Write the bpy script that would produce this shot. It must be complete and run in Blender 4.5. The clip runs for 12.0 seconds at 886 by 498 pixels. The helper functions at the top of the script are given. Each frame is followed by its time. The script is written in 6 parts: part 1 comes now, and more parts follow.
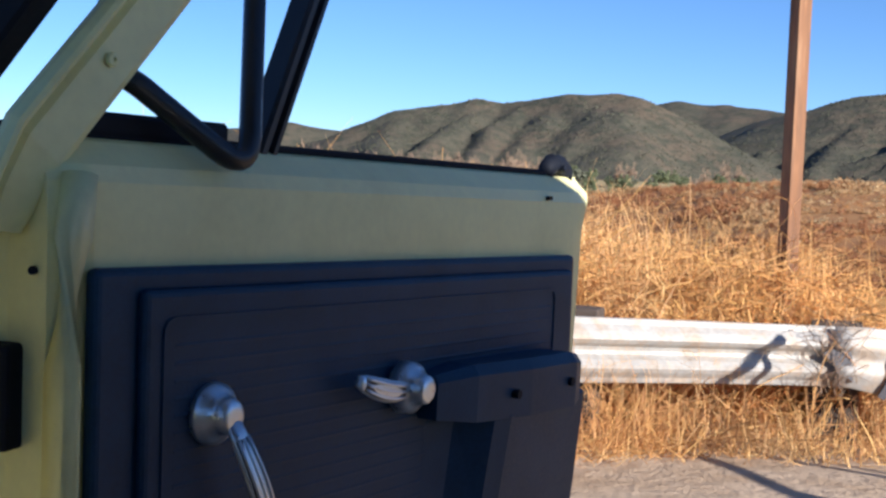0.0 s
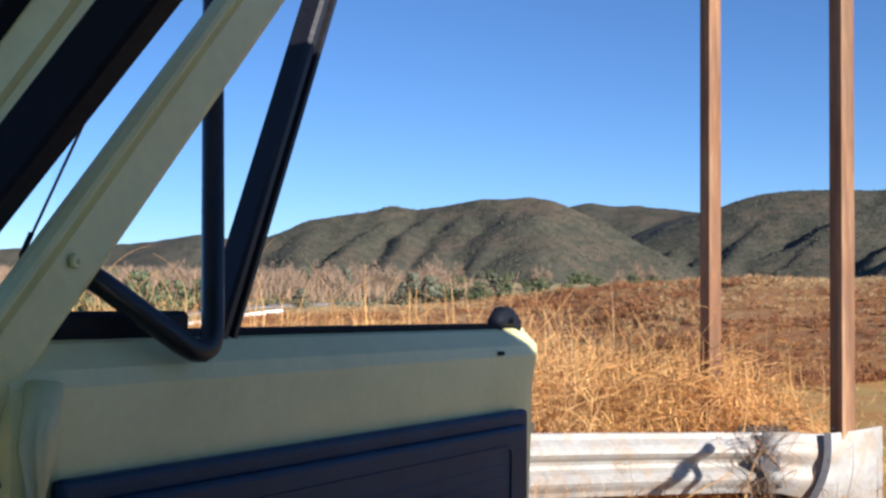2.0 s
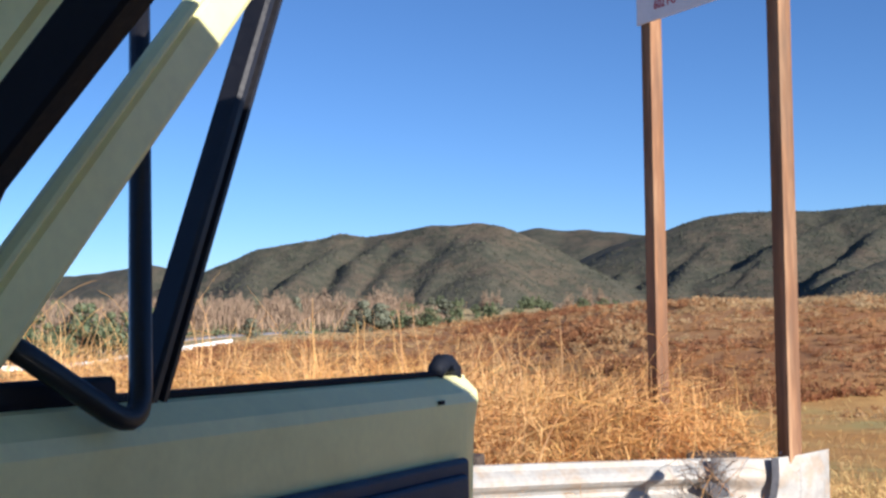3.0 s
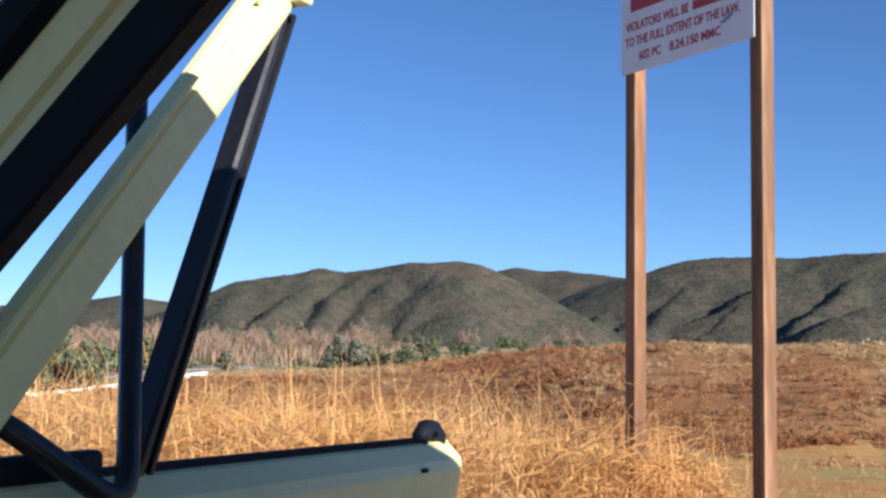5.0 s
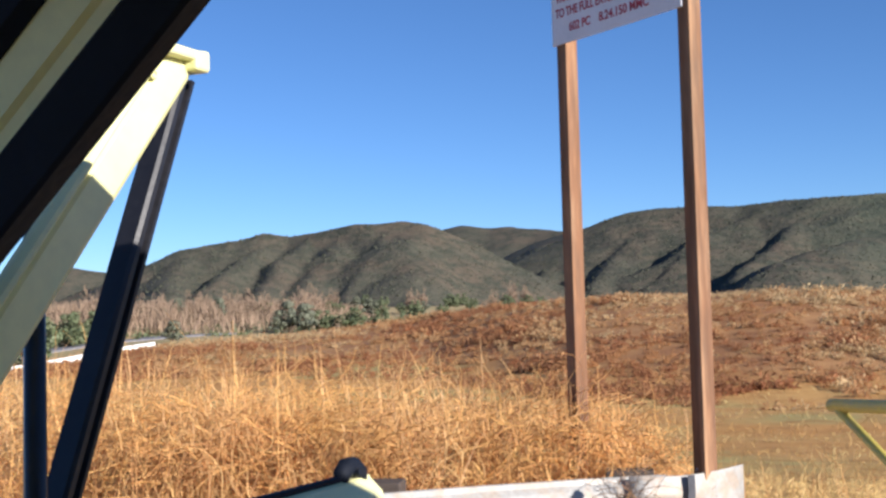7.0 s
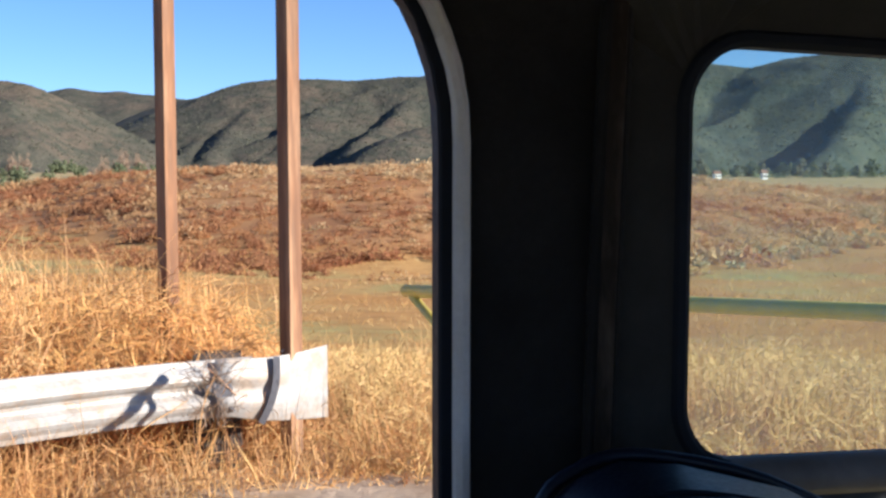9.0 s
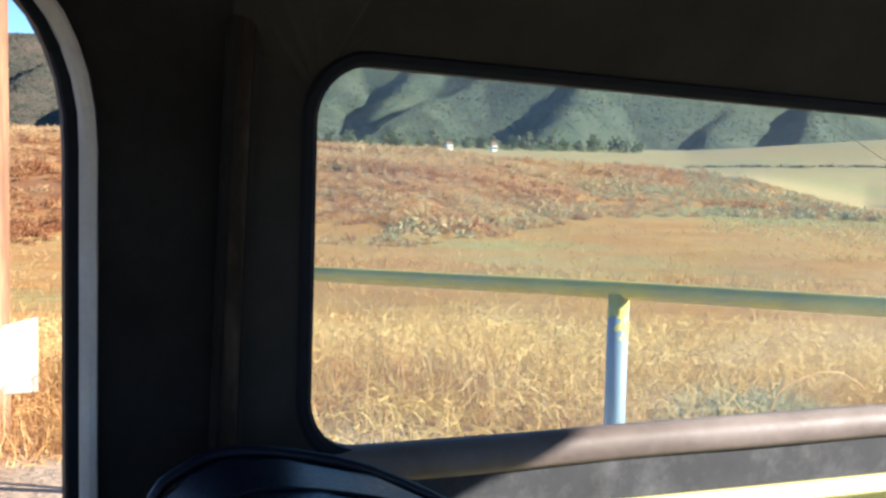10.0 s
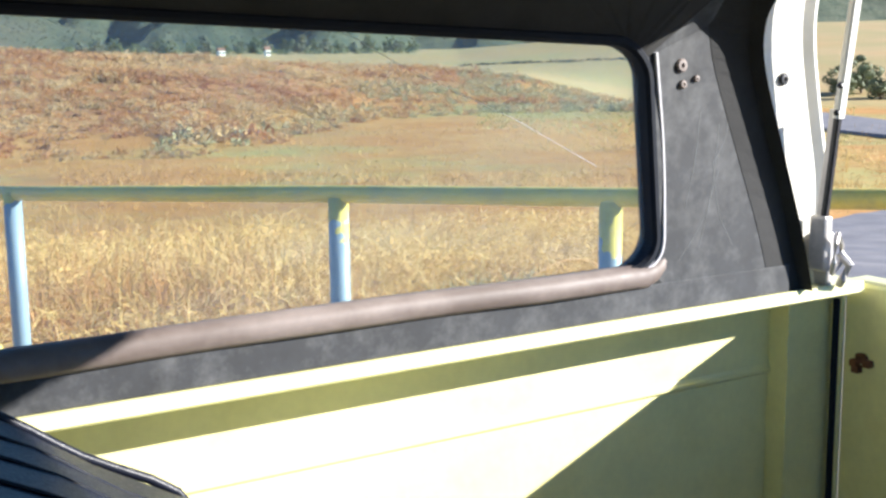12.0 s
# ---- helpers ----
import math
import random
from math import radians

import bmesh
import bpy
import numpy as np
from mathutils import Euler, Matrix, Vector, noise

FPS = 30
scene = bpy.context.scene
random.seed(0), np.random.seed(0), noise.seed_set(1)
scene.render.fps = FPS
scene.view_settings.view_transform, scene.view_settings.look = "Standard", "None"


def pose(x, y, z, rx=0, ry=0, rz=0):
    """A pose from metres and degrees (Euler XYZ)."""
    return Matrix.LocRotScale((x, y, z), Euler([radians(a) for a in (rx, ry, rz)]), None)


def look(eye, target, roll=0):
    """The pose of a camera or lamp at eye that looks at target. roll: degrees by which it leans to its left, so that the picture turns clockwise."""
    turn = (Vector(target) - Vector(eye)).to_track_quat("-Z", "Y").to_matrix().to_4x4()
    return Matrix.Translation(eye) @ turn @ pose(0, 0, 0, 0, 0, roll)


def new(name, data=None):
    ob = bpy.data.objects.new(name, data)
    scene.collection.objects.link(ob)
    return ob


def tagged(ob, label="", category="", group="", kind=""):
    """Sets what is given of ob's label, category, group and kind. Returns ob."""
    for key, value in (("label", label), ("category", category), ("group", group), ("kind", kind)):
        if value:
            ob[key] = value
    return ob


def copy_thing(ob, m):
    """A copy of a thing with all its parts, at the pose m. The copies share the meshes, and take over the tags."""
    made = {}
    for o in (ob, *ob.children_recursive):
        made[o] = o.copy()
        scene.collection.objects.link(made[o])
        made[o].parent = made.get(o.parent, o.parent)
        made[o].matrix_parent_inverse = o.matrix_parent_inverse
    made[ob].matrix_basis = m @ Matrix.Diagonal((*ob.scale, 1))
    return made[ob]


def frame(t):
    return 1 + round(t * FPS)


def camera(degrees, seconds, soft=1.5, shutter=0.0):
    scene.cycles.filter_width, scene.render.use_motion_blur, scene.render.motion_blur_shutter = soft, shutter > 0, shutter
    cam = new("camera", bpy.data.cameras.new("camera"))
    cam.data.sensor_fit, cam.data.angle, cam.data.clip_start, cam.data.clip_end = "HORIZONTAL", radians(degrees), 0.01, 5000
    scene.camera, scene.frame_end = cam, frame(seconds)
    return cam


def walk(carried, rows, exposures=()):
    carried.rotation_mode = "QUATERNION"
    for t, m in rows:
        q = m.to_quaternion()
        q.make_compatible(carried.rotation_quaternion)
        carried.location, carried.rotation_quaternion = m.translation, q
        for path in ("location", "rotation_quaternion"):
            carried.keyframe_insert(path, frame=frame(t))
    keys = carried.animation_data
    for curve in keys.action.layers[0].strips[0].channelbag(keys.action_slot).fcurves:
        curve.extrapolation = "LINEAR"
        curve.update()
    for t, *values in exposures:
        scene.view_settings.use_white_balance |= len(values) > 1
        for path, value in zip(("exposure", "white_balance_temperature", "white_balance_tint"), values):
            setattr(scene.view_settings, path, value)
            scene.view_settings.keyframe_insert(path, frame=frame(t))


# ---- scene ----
# ---- the camera and its walk ----
cam = camera(39.9, 12.0, soft=2.6)
PATH = [
    (0, (-0.0908, -0.0690, 1.0935), (-0.3989, 0.8805, 1.0338), 2.14),
    (0.5, (-0.1220, -0.0649, 1.1099), (-0.4152, 0.8911, 1.0960), 2.80),
    (1, (-0.1345, -0.0631, 1.1320), (-0.4149, 0.8968, 1.1409), 1.21),
    (1.5, (-0.1354, -0.0751, 1.1450), (-0.3978, 0.8897, 1.1624), 0.66),
    (2, (-0.1331, -0.0723, 1.1543), (-0.3787, 0.8966, 1.1831), 0.35),
    (2.5, (-0.1239, -0.0645, 1.1731), (-0.3485, 0.9093, 1.2103), -0.54),
    (3, (-0.1214, -0.0599, 1.1810), (-0.3265, 0.9175, 1.2314), -0.68),
    (3.2, (-0.1148, -0.0613, 1.1900), (-0.3133, 0.9172, 1.2464), -0.47),
    (5, (-0.1319, -0.0670, 1.2163), (-0.3199, 0.9118, 1.2974), 0.78),
    (5.5, (-0.1335, -0.0670, 1.2237), (-0.3264, 0.9109, 1.3037), 0.45),
    (6, (-0.1248, -0.0702, 1.2505), (-0.3083, 0.9101, 1.3229), -0.75),
    (6.5, (-0.1124, -0.0768, 1.2823), (-0.2844, 0.9064, 1.3429), -1.61),
    (6.7, (-0.1020, -0.0806, 1.2960), (-0.2658, 0.9042, 1.3538), -1.65),
    (8.3, (-0.0054, -0.1022, 1.3735), (0.0165, 0.8972, 1.3458), -0.81),
    (8.5, (0.0107, -0.1000, 1.3788), (0.0715, 0.8975, 1.3440), -0.72),
    (9, (0.0509, -0.0850, 1.3870), (0.2150, 0.8994, 1.3242), -0.22),
    (9.5, (0.0869, -0.0960, 1.4010), (0.3500, 0.8654, 1.3206), 0.31),
    (10, (0.1095, -0.1479, 1.4172), (0.4814, 0.7763, 1.3297), 1.34),
    (10.5, (0.1229, -0.1787, 1.4140), (0.5926, 0.6997, 1.3257), 2.35),
    (11, (0.1553, -0.2129, 1.4362), (0.6980, 0.6217, 1.3418), 1.87),
    (11.5, (0.1796, -0.2740, 1.4400), (0.7584, 0.5330, 1.3227), 1.40),
    (12, (0.2425, -0.3349, 1.4372), (0.7676, 0.5002, 1.2730), -0.54),
]
EXPOSURES = [(0, 1.08, 5350, 13), (1.2, 0.93, 5350, 12), (6.7, 0.93, 5350, 12), (8.3, 1.0, 5350, 13), (9.0, 1.26, 5400, 13), (10.0, 1.84, 5500, 10), (11.0, 2.03, 5350, 9), (11.5, 2.02, 5320, 9), (12, 1.82, 5300, 9)]
walk(cam, [(t, look(eye, target, roll)) for t, eye, target, roll in PATH], EXPOSURES)

# ---- world, sun ----
SUN = Vector((1.0, -0.64, 0.437)).normalized()      # towards the sun
EL, AZ = math.asin(SUN.z), math.atan2(SUN.x, SUN.y)
world = bpy.data.worlds.new("sky")
scene.world = world
world.use_nodes = True
wn = world.node_tree.nodes
sky = wn.new("ShaderNodeTexSky")
sky.sky_type, sky.sun_disc, sky.sun_elevation, sky.sun_rotation = "NISHITA", False, EL, AZ
sky.air_density, sky.dust_density, sky.ozone_density, sky.altitude = 0.75, 0.0, 4.0, 600
wn["Background"].inputs[1].default_value = 0.062
world.node_tree.links.new(sky.outputs[0], wn["Background"].inputs[0])
sun = new("sun", bpy.data.lights.new("sun", "SUN"))
sun.data.energy, sun.data.angle, sun.data.color = 5.0, radians(0.55), (1.0, 0.84, 0.64)
sun.matrix_world = look((0, 0, 0), -SUN)

# ---- materials ----
def mat(name, base, rough=0.6, metal=0.0, spec=0.5, var=0.12, scale=8.0, fine=60.0, bump=0.15, bump_dist=0.004,
        second=None, mix_lo=0.45, mix_hi=0.62, mix_scale=3.0, per_object=0.0, per_island=0.0, coat=0.0, stretch=(1, 1, 1), translucent=0.0):
    """A surface with colour drift at two scales, an optional second colour in patches, and fine relief."""
    m = bpy.data.materials.new(name)
    m.use_nodes = True
    nt, nodes = m.node_tree, m.node_tree.nodes
    link = nt.links.new
    bsdf = nodes["Principled BSDF"]
    tc = nodes.new("ShaderNodeTexCoord")
    mp = nodes.new("ShaderNodeMapping")
    mp.inputs["Scale"].default_value = stretch
    link(tc.outputs["Object"], mp.inputs[0])

    def noisy(sc, detail=4.0, rgh=0.6):
        n = nodes.new("ShaderNodeTexNoise")
        n.inputs["Scale"].default_value, n.inputs["Detail"].default_value, n.inputs["Roughness"].default_value = sc, detail, rgh
        link(mp.outputs[0], n.inputs["Vector"])
        return n

    def blend(a, b, fac):
        x = nodes.new("ShaderNodeMix")
        x.data_type = "RGBA"
        for sock, val in ((6, a), (7, b)):
            if isinstance(val, tuple):
                x.inputs[sock].default_value = (*val, 1)
            else:
                link(val, x.inputs[sock])
        if isinstance(fac, float):
            x.inputs[0].default_value = fac
        else:
            link(fac, x.inputs[0])
        return x.outputs[2]

    def spread(src, lo, hi):
        r = nodes.new("ShaderNodeMapRange")
        r.inputs["From Min"].default_value, r.inputs["From Max"].default_value = 0.3, 0.7
        r.inputs["To Min"].default_value, r.inputs["To Max"].default_value = lo, hi
        link(src, r.inputs["Value"])
        return r.outputs[0]

    big, small = noisy(scale), noisy(fine, 3.0)
    colour = base
    if second:
        n = noisy(mix_scale, 5.0, 0.65)
        r = nodes.new("ShaderNodeMapRange")
        r.inputs["From Min"].default_value, r.inputs["From Max"].default_value = mix_lo, mix_hi
        link(n.outputs["Fac"], r.inputs["Value"])
        colour = blend(base, second, r.outputs[0])
    hsv = nodes.new("ShaderNodeHueSaturation")
    if isinstance(colour, tuple):
        hsv.inputs["Color"].default_value = (*colour, 1)
    else:
        link(colour, hsv.inputs["Color"])
    add = nodes.new("ShaderNodeMath")
    add.operation = "MULTIPLY"
    link(spread(big.outputs["Fac"], 1 - var, 1 + var), add.inputs[0])
    link(spread(small.outputs["Fac"], 1 - var * 0.7, 1 + var * 0.7), add.inputs[1])
    value = add.outputs[0]
    for amount, node, out in ((per_object, "ShaderNodeObjectInfo", "Random"), (per_island, "ShaderNodeNewGeometry", "Random Per Island")):
        if amount:
            info = nodes.new(node)
            r = nodes.new("ShaderNodeMapRange")
            r.inputs["To Min"].default_value, r.inputs["To Max"].default_value = 1 - amount, 1 + amount
            link(info.outputs[out], r.inputs["Value"])
            mul = nodes.new("ShaderNodeMath")
            mul.operation = "MULTIPLY"
            link(value, mul.inputs[0]), link(r.outputs[0], mul.inputs[1])
            value = mul.outputs[0]
            hue = nodes.new("ShaderNodeMapRange")
            hue.inputs["To Min"].default_value, hue.inputs["To Max"].default_value = 0.5 - amount * 0.05, 0.5 + amount * 0.05
            link(info.outputs[out], hue.inputs["Value"])
            link(hue.outputs[0], hsv.inputs["Hue"])
    link(value, hsv.inputs["Value"])
    link(hsv.outputs[0], bsdf.inputs["Base Color"])
    bsdf.inputs["Metallic"].default_value = metal
    bsdf.inputs["Specular IOR Level"].default_value = spec
    bsdf.inputs["Coat Weight"].default_value = coat
    bsdf.inputs["Coat Roughness"].default_value = 0.15
    link(spread(small.outputs["Fac"], max(rough - 0.08, 0.02), min(rough + 0.08, 1)), bsdf.inputs["Roughness"])
    if bump:
        b = nodes.new("ShaderNodeBump")
        b.inputs["Strength"].default_value, b.inputs["Distance"].default_value = bump, bump_dist
        link(small.outputs["Fac"], b.inputs["Height"])
        link(b.outputs[0], bsdf.inputs["Normal"])
    if translucent:
        tr, mx = nodes.new("ShaderNodeBsdfTranslucent"), nodes.new("ShaderNodeMixShader")
        link(hsv.outputs[0], tr.inputs["Color"])
        mx.inputs[0].default_value = translucent
        link(bsdf.outputs[0], mx.inputs[1]), link(tr.outputs[0], mx.inputs[2])
        link(mx.outputs[0], nodes["Material Output"].inputs[0])
    return m


def glass_mat(name, tint, haze):
    """A thin pane: clear, with a pale blue film for dust and distance haze, and a mirror's edge of gloss."""
    m = bpy.data.materials.new(name)
    m.use_nodes = True
    nodes, link = m.node_tree.nodes, m.node_tree.links.new
    nodes.remove(nodes["Principled BSDF"])
    clear, gloss, dust = nodes.new("ShaderNodeBsdfTransparent"), nodes.new("ShaderNodeBsdfGlossy"), nodes.new("ShaderNodeBsdfTranslucent")
    clear.inputs[0].default_value = (*tint, 1)
    gloss.inputs["Roughness"].default_value = 0.03
    # blue film colour, which also tints the far hills as haze would
    dust.inputs[0].default_value = (0.66, 0.87, 1.0, 1)
    fres = nodes.new("ShaderNodeFresnel")
    fres.inputs[0].default_value = 1.18
    noise_tex = nodes.new("ShaderNodeTexNoise")
    noise_tex.inputs["Scale"].default_value, noise_tex.inputs["Detail"].default_value = 7.0, 6.0
    film = nodes.new("ShaderNodeMapRange")
    film.inputs["From Min"].default_value, film.inputs["From Max"].default_value = 0.3, 0.75
    film.inputs["To Min"].default_value, film.inputs["To Max"].default_value = haze * 0.5, haze * 1.5
    link(noise_tex.outputs["Fac"], film.inputs["Value"])
    one, two = nodes.new("ShaderNodeMixShader"), nodes.new("ShaderNodeMixShader")
    link(film.outputs[0], one.inputs[0]), link(clear.outputs[0], one.inputs[1]), link(dust.outputs[0], one.inputs[2])
    link(fres.outputs[0], two.inputs[0]), link(one.outputs[0], two.inputs[1]), link(gloss.outputs[0], two.inputs[2])
    link(two.outputs[0], nodes["Material Output"].inputs[0])
    return m


CREAM = mat("cream_paint", (0.80, 0.77, 0.39), rough=0.42, var=0.05, scale=5, fine=90, bump=0.05, second=(0.74, 0.71, 0.35), mix_scale=6, coat=0.15)
RUBBER = mat("black_rubber", (0.009, 0.0115, 0.019), rough=0.65, spec=0.15, var=0.2, scale=12, fine=120, bump=0.1)
SATIN = mat("black_satin_metal", (0.016, 0.016, 0.02), rough=0.38, var=0.2, scale=20, fine=150, bump=0.06)
TRIM = mat("navy_black_vinyl", (0.013, 0.040, 0.085), rough=0.5, spec=0.28, var=0.18, scale=15, fine=260, bump=0.35, bump_dist=0.001)
SEATM = mat("blue_black_seat_vinyl", (0.006, 0.008, 0.019), rough=0.4, spec=0.28, var=0.15, scale=12, fine=300, bump=0.3, bump_dist=0.001)
LINER = mat("black_hardtop_liner", (0.024, 0.024, 0.025), rough=0.75, spec=0.3, var=0.3, scale=14, fine=220, bump=0.2, bump_dist=0.001,
            second=(0.030, 0.030, 0.031), mix_lo=0.45, mix_hi=0.8, mix_scale=30)
SIDELINER = mat("black_side_liner", (0.022, 0.0215, 0.021), rough=0.75, spec=0.3, var=0.3, scale=14, fine=220, bump=0.2, bump_dist=0.001, second=(0.022, 0.021, 0.021), mix_lo=0.5, mix_hi=0.8, mix_scale=25)
ROOFL = mat("brown_black_headliner", (0.060, 0.053, 0.049), rough=0.7, spec=0.35, var=0.2, scale=6, fine=160, bump=0.25, bump_dist=0.001)
PILLAR = mat("black_pillar_liner", (0.013, 0.0125, 0.0135), rough=0.85, spec=0.2, var=0.3, scale=14, fine=220, bump=0.5, bump_dist=0.002)
DUSTY = mat("dusty_grey_liner", (0.034, 0.036, 0.041), rough=0.8, var=0.26, scale=16, fine=150, bump=0.2, bump_dist=0.001,
            second=(0.10, 0.102, 0.106), mix_lo=0.46, mix_hi=0.78, mix_scale=28)
SILLM = mat("dusty_brown_sill", (0.135, 0.105, 0.092), rough=0.6, var=0.1, scale=6, fine=140, bump=0.06, second=(0.19, 0.155, 0.14), mix_scale=6)
CHROME = mat("chrome", (0.72, 0.74, 0.77), rough=0.34, metal=0.8, var=0.02, scale=40, fine=200, bump=0)
SEALG = mat("grey_door_seal", (0.50, 0.49, 0.52), rough=0.5, var=0.08, scale=20, fine=200, bump=0.1)
WORNSTEEL = mat("dull_worn_steel", (0.50, 0.475, 0.46), rough=0.42, metal=0.35, var=0.15, scale=30, fine=150, bump=0.08)
GALV = mat("galvanised_steel", (0.355, 0.345, 0.32), rough=0.6, metal=0.15, var=0.16, scale=5, fine=45, bump=0.15, second=(0.36, 0.30, 0.235), mix_scale=9)
WOOD = mat("weathered_post_wood", (0.20, 0.098, 0.045), rough=0.8, var=0.35, scale=5, fine=34, bump=0.5, bump_dist=0.003, stretch=(1, 1, 0.10),
           second=(0.32, 0.185, 0.095), mix_scale=7)
DARKWOOD = mat("dark_block_wood", (0.07, 0.052, 0.04), rough=0.85, var=0.3, scale=6, fine=50, bump=0.5, stretch=(0.15, 1, 1))
YELLOW = mat("faded_yellow_paint", (0.66, 0.53, 0.10), rough=0.5, var=0.1, scale=7, fine=60, bump=0.2, second=(0.55, 0.47, 0.15), mix_scale=6)
SIGNW = mat("white_sign_board", (0.78, 0.78, 0.80), rough=0.5, var=0.05, scale=4, fine=60, bump=0.04)
SIGNR = mat("faded_red_lettering", (0.42, 0.045, 0.07), rough=0.6, var=0.15, scale=9, fine=60, bump=0)
SIGNB = mat("blue_scuff", (0.16, 0.30, 0.45), rough=0.6, var=0.15, scale=20, fine=60, bump=0)
HOUSEW = mat("white_house_wall", (0.75, 0.74, 0.70), rough=0.8, var=0.05)
ROOFM = mat("brown_roof_tiles", (0.22, 0.13, 0.09), rough=0.9, var=0.15)
BARK = mat("bark", (0.10, 0.075, 0.055), rough=0.9, var=0.3, scale=4, fine=20, bump=0.6, bump_dist=0.02)
LEAF = mat("green_leaves", (0.135, 0.160, 0.075), rough=0.65, var=0.25, scale=0.4, fine=3, bump=0, per_island=0.12, translucent=0.2)
MEADOW = mat("green_meadow_grass", (0.42, 0.39, 0.16), rough=0.7, var=0.2, scale=0.05, fine=0.6, bump=0, per_island=0.15, second=(0.46, 0.40, 0.17), mix_scale=0.04, translucent=0.2)
SAGE = mat("pale_sage_leaves", (0.385, 0.355, 0.20), rough=0.7, var=0.2, scale=0.3, fine=3, bump=0, per_island=0.15, translucent=0.2)
GREYLEAF = mat("grey_green_leaves", (0.165, 0.175, 0.115), rough=0.7, var=0.25, scale=0.3, fine=3, bump=0, per_island=0.12, translucent=0.2)
BARE = mat("bare_brown_twigs", (0.25, 0.175, 0.115), rough=0.85, var=0.25, scale=0.3, fine=3, bump=0, per_island=0.16)
SCRUB = mat("rusty_dry_scrub", (0.46, 0.245, 0.10), rough=0.85, var=0.2, scale=0.12, fine=2, bump=0, per_island=0.07, second=(0.54, 0.35, 0.165), mix_scale=0.05, mix_lo=0.42, mix_hi=0.6, translucent=0.45)
SCRUBR = mat("rust_brown_scrub", (0.35, 0.155, 0.065), rough=0.85, var=0.2, scale=0.15, fine=2, bump=0, per_island=0.07, second=(0.42, 0.215, 0.095), mix_scale=0.08, translucent=0.45)
SCRUBP = mat("pale_straw_scrub", (0.58, 0.43, 0.23), rough=0.85, var=0.2, scale=0.15, fine=2, bump=0, per_island=0.08, second=(0.50, 0.34, 0.16), mix_scale=0.3, translucent=0.4)
CHAP = mat("chaparral", (0.100, 0.102, 0.066), rough=0.85, var=0.2, scale=0.02, fine=0.3, bump=0, per_island=0.22)
WEED = mat("golden_dry_weeds", (0.78, 0.47, 0.165), rough=0.6, var=0.15, scale=1.5, fine=8, bump=0, per_island=0.18, second=(0.84, 0.57, 0.26), mix_scale=1.2, translucent=0.3)
WEEDR = mat("russet_dry_weeds", (0.56, 0.29, 0.10), rough=0.7, var=0.15, scale=1.5, fine=8, bump=0, per_island=0.2, second=(0.64, 0.39, 0.16), mix_scale=1.2, translucent=0.3)
STRAW = mat("pale_straw", (0.72, 0.51, 0.20), rough=0.6, var=0.15, scale=1.5, fine=8, bump=0, per_island=0.16, second=(0.66, 0.44, 0.16), mix_scale=0.5, translucent=0.3)
WEEDG = mat("faded_field_grass", (0.50, 0.30, 0.10), rough=0.7, var=0.15, scale=0.4, fine=8, bump=0, per_island=0.12, second=(0.52, 0.41, 0.17), mix_scale=0.12, translucent=0.3)
ASPHALT = mat("old_asphalt", (0.16, 0.155, 0.165), rough=0.85, var=0.12, scale=1.2, fine=60, bump=0.5, bump_dist=0.01, second=(0.21, 0.20, 0.20), mix_scale=0.7)
WHITEP = mat("white_barrier_paint", (0.75, 0.74, 0.72), rough=0.6, var=0.06)
GLASS = glass_mat("side_window_glass", (0.89, 0.95, 0.92), 0.088)
VENTGLASS = glass_mat("vent_glass", (0.96, 0.98, 0.98), 0.012)


